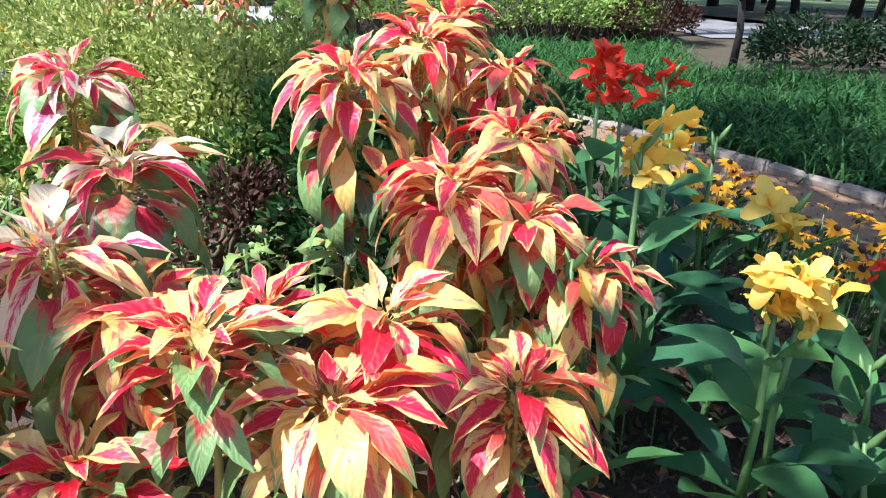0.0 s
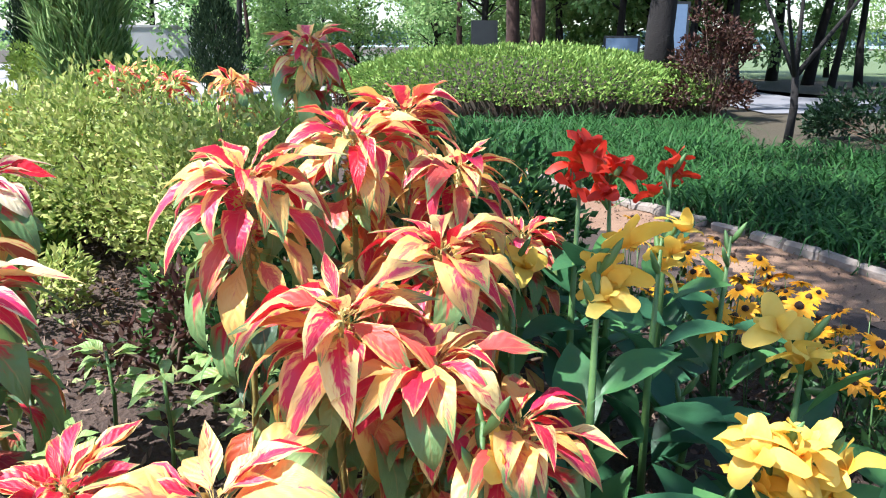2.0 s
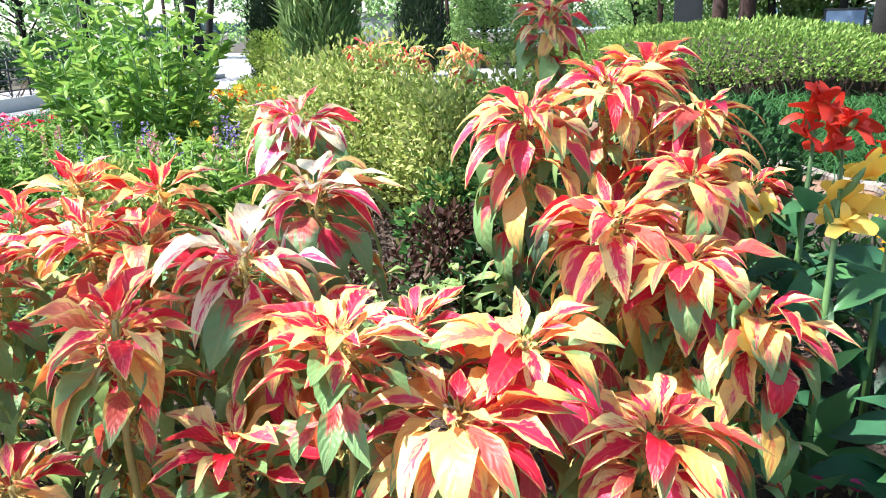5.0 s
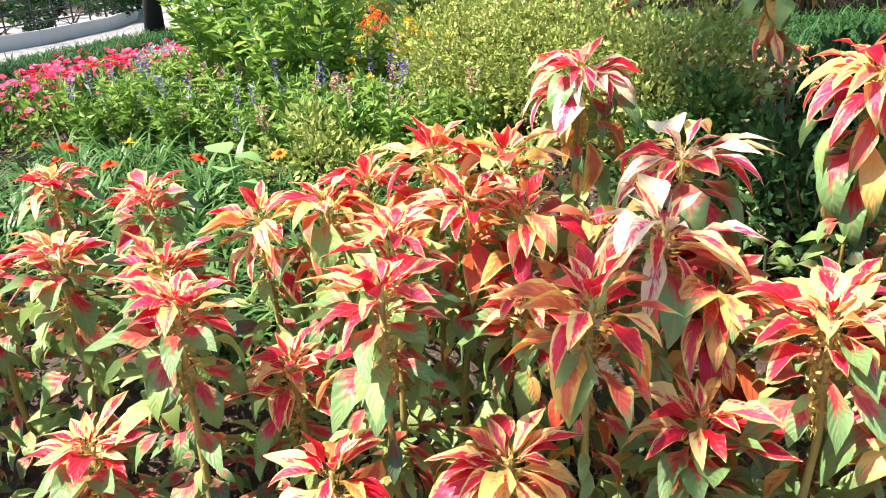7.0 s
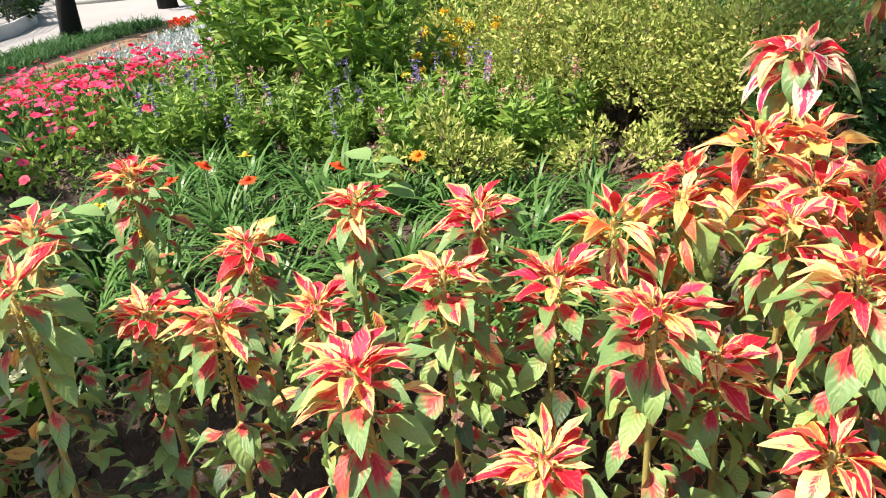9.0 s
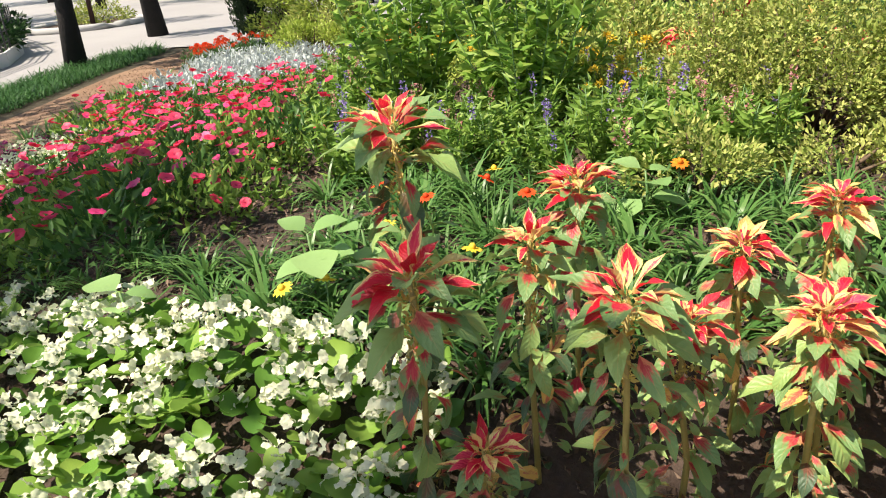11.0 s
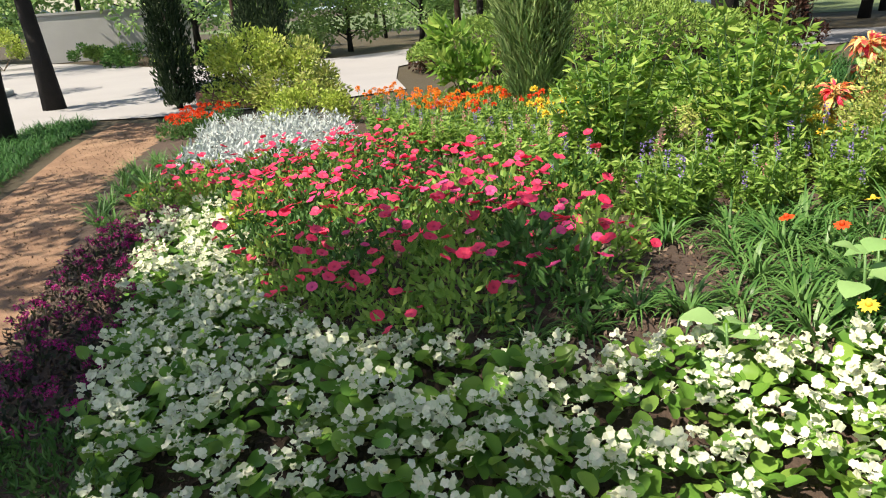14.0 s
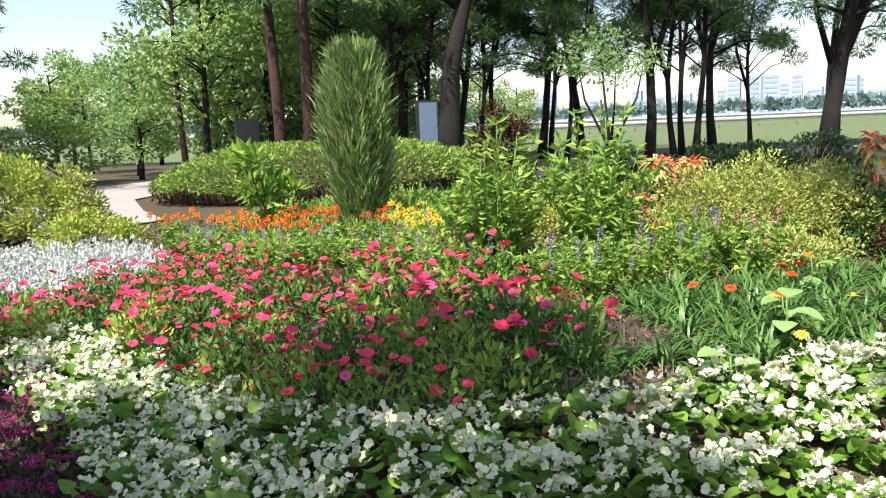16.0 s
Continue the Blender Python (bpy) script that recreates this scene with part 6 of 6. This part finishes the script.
PINES = {"a": lambda: pine(501, "tall dark pine with a high sparse crown", fork=1), "b": lambda: pine(502, "slender leaning dark pine", 9, 0.12, (-0.06, 0.02), fork=1),
         "c": lambda: pine(503, "stout forked dark pine", 9, 0.28, (0.02, -0.02), "bark", 0.45, 2), "r": lambda: pine(504, "red-barked pine with a straight trunk", 10, 0.2, (0.01, 0.01), "bark_red", 0.45, 0, 38, 8),
         "l": lambda: pine(505, "dark pine leaning on the clipped mound", 9, 0.3, (0.38, 0.0), "bark", 0.42), "t": lambda: pine(506, "thin red-brown pine trunk with few branches", 9, 0.11, (-0.02, 0.01), "bark_red", 0.55, 0, 12, 0)}
set_out(PINES, [(-5.95, 20.2, 0, 1, "r"), (-5.2, 19.6, 80, 1.05, "r"), (-1.75, 16.4, 0, 1, "l"), (-9.1, 24.5, 0, 1, "t"),
                (5.6, 20.2, 200, 1.0, "a"), (6.9, 20.9, 120, 0.9, "b"), (7.4, 20.5, 10, 0.95, "b"), (10.4, 24.2, 40, 1.0, "a"), (12.6, 25.0, 190, 0.8, "b"), (10.8, 18.5, 60, 1.05, "c"),
                (1.5, 29.5, 300, 1.0, "a"), (2.1, 28.0, 20, 0.9, "b"), (2.9, 28.4, 100, 1.0, "b"), (4.4, 27.0, 250, 1.0, "a"), (-0.6, 24.0, 130, 0.9, "b"), (0.4, 32.3, 230, 1.1, "a"),
                (-1.9, 23.6, 60, 1.0, "b"), (4.6, 24.8, 300, 0.8, "b"), (15.5, 24.0, 20, 1.1, "a"),
                (16.5, 19.0, 120, 1.0, "b"), (5.7, 25.9, 150, 1.0, "a"), (6.3, 31.0, 20, 1.0, "b"), (-2.6, 21.9, 40, 0.9, "b"), (9.2, 24.4, 70, 1.0, "b"), (-17.0, 24.0, 90, 0.8, "t"), (-15.4, 21.0, 10, 0.9, "b"), (-27.0, 20.5, 10, 1.0, "a")])
BROAD = {"a": lambda: broadleaf(601, "round-headed green park tree"), "b": lambda: broadleaf(602, "light-green spreading park tree", "tree_light", 7, 2.9, 0.22), "c": lambda: broadleaf(603, "dense green park tree", "tree_leaf", 6, 2.5, 0.15),
         "d": lambda: broadleaf(604, "light-green low park tree", "tree_light", 5.2, 2.3, 0.1)}
NEAR = {"n": lambda: tree_parts(thing("roadside_tree", "dark-trunked roadside tree with a low spreading crown", "tree", group="roadside trees"), 6.5, 0.17, (-0.03, 0.02), 0.42, 2.2, 30, 110, (0.2, 0.11), "tree_leaf", "bark", 605)}
set_out(NEAR, [(-15.4, 11.9, 30, 1.1, "n"), (-13.2, 7.9, 200, 0.9, "n")])
set_out(BROAD, [(-11.5, 29.5, 0, 0.62, "c"), (-8.5, 31.5, 60, 1.2, "a"), (-5.0, 29.5, 120, 1.15, "c"), (-1.5, 33.0, 10, 1.1, "b"), (-14.0, 33.0, 220, 0.6, "b"), (-17.5, 28.0, 80, 0.55, "a"),
                (-20.5, 27.5, 300, 1.1, "c"), (-24.5, 30.5, 45, 1.2, "b"), (-28.5, 31.5, 45, 1.2, "a"), (-13.2, 25.0, 200, 0.7, "d"), (-33.0, 29.0, 100, 1.2, "c"), (-7.0, 36.0, 30, 1.3, "b"),
                (-38.0, 27.0, 140, 1.3, "a"), (-22, 37, 10, 0.8, "a"), (-12.0, 39.0, 75, 0.8, "c"), (2.5, 36.0, 200, 0.8, "d"), (-3.2, 38.0, 260, 1.2, "a"), (5.5, 40, 310, 0.8, "d"),
                (-44.0, 24.0, 33, 1.3, "b"), (-30, 40, 170, 1.5, "c"), (-16.4, 40, 20, 0.8, "b"), (-36, 36, 270, 1.4, "d"), (-8.4, 24.6, 40, 1.05, "b"), (-6.2, 26.2, 150, 1.1, "a"), (-4.0, 24.2, 260, 1.0, "a"), (-10.9, 26.5, 20, 0.68, "c"), (-1.2, 27.0, 330, 0.95, "a"), (-3.0, 26.8, 100, 1.0, "b"), (-15.8, 24.5, 200, 0.7, "d"), (9, 44, 20, 0.7, "d"), (-7.5, 27.5, 80, 1.0, "d"), (-4.2, 28.5, 190, 1.05, "d"), (-1.8, 29.5, 300, 1.0, "d"), (-25.5, 12.5, 10, 1.0, "c"), (-30, 14.5, 50, 1.1, "a")])


def small_tree(x, y):
    """A thin dark-stemmed small tree that forks low."""
    plant = thing("small_forked_tree", "small dark-stemmed tree forking low over the ground cover", "tree", pose(x, y, 0))
    geo = tube([(0, 0, 0), (0.03, 0, 0.5), (0.0, 0, 0.95)], [0.06, 0.05, 0.045], 7)
    part("trunk", geo.mesh("trunk", M["bark"]), plant)
    limbs, pts = Geo(), []
    for a, h, d in ((2.8, 1.9, 0.5), (0.3, 1.9, 0.7), (1.6, 2.2, 0.3), (4.4, 1.7, 0.6)):
        tip = Vector((d * math.cos(a), d * math.sin(a), h))
        limbs.put(tube([(0, 0, 0.9), Vector((0, 0, 0.9)).lerp(tip, 0.5), tip, tip * 1.25 + Vector((0, 0, 0.2))], [0.04, 0.028, 0.02, 0.008], 6), Matrix())
        pts.append(ball_points(240, nrng, (0.6, 0.6, 0.35), tip * 1.3 + Vector((0, 0, 0.2)), 0.1)[0])
    part("branching", limbs.mesh("limbs", M["bark"]), plant)
    pp = np.concatenate(pts)
    part("crown", cloud(pp, pp * 0 + (0, 0, -0.2), 0.1, 0.05, nrng).mesh("crown", M["tree_leaf"]), plant)


small_tree(0.42, 12.0)

# unseen trees behind the walker and beside the sand path, added to cast shade
def shade_tree(x, y, height, centre, spread, clumps, seed, trunk_r=0.2):
    """A tall spreading tree: limbs reach from the trunk to clumps of leaves about the crown's centre."""
    gen, r = np.random.default_rng(seed), random.Random(seed)
    plant = thing("shade_tree", "tall spreading tree, unseen, added to cast shade over the garden", "tree", pose(x, y, -0.05), "shade trees")
    fork = Vector((0.05, 0.04, height * 0.62))
    part("trunk", tube([(0, 0, 0), (0.04, 0, height * 0.3), fork, fork + Vector((0.1, 0.1, height * 0.2))], [trunk_r * 1.3, trunk_r, trunk_r * 0.85, trunk_r * 0.4], 9).mesh("trunk", M["bark"]), plant)
    limbs, pts, dirs = Geo(), [], []
    for i in range(clumps):
        tip = Vector((centre[0] - x + spread[0] * r.uniform(-1, 1), centre[1] - y + spread[1] * r.uniform(-1, 1), centre[2] + spread[2] * r.uniform(-1, 1)))
        if i % 3 == 0:
            limbs.put(tube([fork, fork.lerp(tip, 0.5) + Vector((0, 0, 0.4)), tip], [trunk_r * 0.4, trunk_r * 0.2, 0.012], 6), Matrix())
        else:
            limbs.put(tube([fork.lerp(tip, 0.55) + Vector((0, 0, 0.35)), tip], [trunk_r * 0.14, 0.008], 5), Matrix())
        q = r.uniform(0.35, 0.6)
        p, d = ball_points(60, gen, (q, q, q * 0.6), tip, 0.15)
        pts.append(p)
        dirs.append(d)
    part("branching", limbs.mesh("limbs", M["bark"]), plant)
    part("crown", cloud(np.concatenate(pts), np.concatenate(dirs), 0.17, 0.1, gen).mesh("crown", M["tree_leaf"]), plant)


shade_tree(0.8, -2.2, 7.0, (-1.42, 2.0, 6.2), (1.25, 3.1, 0.7), 66, 701)
shade_tree(-9.6, -4.0, 7.0, (-8.8, -1.75, 6.0), (1.45, 0.95, 0.5), 66, 702)
# the next two small crowns only darken single spots of the bed
shade_tree(-6.0, -4.6, 7.0, (-5.44, -2.34, 6.0), (0.4, 0.3, 0.3), 9, 704, 0.12)
shade_tree(-2.6, -3.6, 7.0, (-3.4, 1.0, 6.2), (0.45, 0.25, 0.3), 8, 706, 0.14)
shade_tree(-13.0, -2.8, 7.5, (-12.0, 0.2, 6.4), (1.6, 2.4, 0.7), 34, 703)
shade_tree(5.2, 4.2, 7.0, (-0.1, 6.0, 6.3), (2.6, 2.3, 0.6), 56, 705)


# ---- park furniture and distance ----
def notice_board(x, y, turn, width, height, foot, mat, label):
    board = thing("notice_board", label, "notice board", pose(x, y, 0, 0, 0, turn))
    for s in (-1, 1):
        part("post", tube([(s * width * 0.45, 0, 0), (s * width * 0.45, 0, foot + height)], [0.035, 0.035], 8).mesh("post", M["black_metal"]), board)
    part("frame", box((-width / 2, -0.05, foot), (width / 2, 0.05, foot + height)).mesh("frame", M["black_metal"], False), board)
    part("panel", box((-width / 2 + 0.06, -0.056, foot + 0.06), (width / 2 - 0.06, -0.05, foot + height - 0.06)).mesh("panel", M[mat], False), board, label="faded panel")


notice_board(-6.9, 20.6, 25, 0.7, 1.0, 0.9, "black_metal", "dark notice board between tree trunks")
notice_board(-3.3, 20.8, 10, 0.9, 0.7, 0.8, "sign_blue", "blue-grey notice board behind the clipped hedge")
notice_board(-1.9, 18.9, 20, 0.7, 1.3, 0.9, "sign_blue", "tall blue-grey notice board beside a leaning pine")
planter = thing("wooden_planter", "low reddish wooden planter box by the road", "planter", pose(-11.0, 11.0, 0, 0, 0, 10))
for i in range(3):
    part("board", box((-0.6, -0.25, 0.02 + 0.1 * i), (0.6, -0.21, 0.11 + 0.1 * i)).mesh("board", M["planter"], False), planter)
    part("board", box((-0.6, 0.21, 0.02 + 0.1 * i), (0.6, 0.25, 0.11 + 0.1 * i)).mesh("board", M["planter"], False), planter)
for s in (-0.6, 0.56):
    part("end_board", box((s, -0.21, 0.0), (s + 0.04, 0.21, 0.33)).mesh("end_board", M["planter"], False), planter)
part("soil", box((-0.56, -0.21, 0.0), (0.56, 0.21, 0.26)).mesh("soil", M["mulch"], False), planter)
wall = thing("low_concrete_wall", "low grey concrete wall beyond the road", "wall", pose(-25.5, 29.5, 0, 0, 0, 28), kind="structure")
part("wall_panel", box((-3.5, -0.15, 0), (3.5, 0.15, 2.0)).mesh("wall_panel", M["concrete"], False), wall)
part("coping", box((-3.55, -0.2, 2.0), (3.55, 0.2, 2.1)).mesh("coping", M["concrete"], False), wall)

fence = thing("road_fence", "dark metal fence with thin rails beyond the road", "fence", pose(0, 0, 0))
FENCE = [(-13.4, 4.0), (-14.2, 6.3), (-15.4, 8.2), (-16.95, 9.65), (-19.2, 11.0), (-24.0, 13.4)]
for (xa, ya), (xb, yb) in zip(FENCE, FENCE[1:]):
    long, angle = math.hypot(xb - xa, yb - ya), math.degrees(math.atan2(yb - ya, xb - xa))
    n = max(2, round(long / 0.55))
    for i in range(n):
        x, y = xa + (xb - xa) * i / n, ya + (yb - ya) * i / n
        part("post", tube([(x, y, 0), (x, y, 0.95)], [0.018, 0.018], 6).mesh("post", M["black_metal"]), fence)
    part("plinth", box((0, -0.06, 0.0), (long, -0.02, 0.24)).mesh("plinth", M["pale_wall"], False), fence, pose(xa, ya, 0, 0, 0, angle), "low white-painted concrete plinth")
    for h in (0.36, 0.55, 0.74, 0.92):
        part("rail", tube([(xa, ya, h), (xb, yb, h)], [0.014, 0.014], 6).mesh("rail", M["black_metal"]), fence)
FENCE_SHRUBS = [(-15.6, 4.4), (-16.3, 6.4), (-17.3, 8.4), (-19.0, 9.9), (-21.4, 11.2)]
for i, (x, y) in enumerate(FENCE_SHRUBS):
    shrub("fence_shrub", "dark green shrub behind the road fence", x, y, (1.2, 1.1, 1.4), 1600, 0.14, 0.08, "green_deep" if i % 2 else "green_dark", 240 + i, 6)

bank_rail = thing("riverside_rail", "long pale rail beyond the lawn, standing in for an elevated road deck", "rail", pose(0, 0, 0))
for i in range(20):
    part("post", tube([(8 + 4.8 * i, 62 + 0.5 * i, 0), (8 + 4.8 * i, 62 + 0.5 * i, 0.9)], [0.05, 0.05], 5).mesh("post", M["concrete"]), bank_rail)
# thick upper rail stands in for the pale deck of an elevated road
part("rail", tube([(8, 62, 0.8), (103, 72, 0.8)], [0.2, 0.2], 6).mesh("rail", M["concrete"]), bank_rail)
part("rail", tube([(8, 62, 0.5), (103, 72, 0.5)], [0.05, 0.05], 5).mesh("rail", M["concrete"]), bank_rail)


def tower(x, y, w, d, h, turn):
    """A far apartment block with its rows of windows."""
    block = thing("apartment_block", "apartment block across the river, haze painted into its grey-blue colour", "building", pose(x, y, 0, 0, 0, turn), "far city blocks")
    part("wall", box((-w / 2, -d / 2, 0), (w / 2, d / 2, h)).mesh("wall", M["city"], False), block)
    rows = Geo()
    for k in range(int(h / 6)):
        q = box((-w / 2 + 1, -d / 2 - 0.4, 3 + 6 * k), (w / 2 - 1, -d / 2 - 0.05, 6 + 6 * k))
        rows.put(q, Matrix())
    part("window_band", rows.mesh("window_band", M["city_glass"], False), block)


r2 = random.Random(77)
for i in range(50):
    a = radians(8 + 50 * (i + r2.uniform(0, 0.8)) / 50)
    dist = r2.uniform(930, 1150)
    tower(dist * math.sin(a), dist * math.cos(a), r2.uniform(8, 19), 14, r2.uniform(14, 40) * (1.25 if 24 < i < 40 else 0.9), -math.degrees(a) + r2.uniform(-15, 15))
gen = np.random.default_rng(5)
a = gen.uniform(radians(-60), radians(62), 5000)
hill = np.stack([905 * np.sin(a), 905 * np.cos(a), gen.uniform(0, 9, 5000)], 1)
solo("far_bank_trees", cloud(hill, hill * 0 + (0, 0, 1), 9, 9, gen).mesh("far_bank_trees", M["far_trees"]), "line of trees on the far river bank, coloured for haze", "trees", kind="stuff")
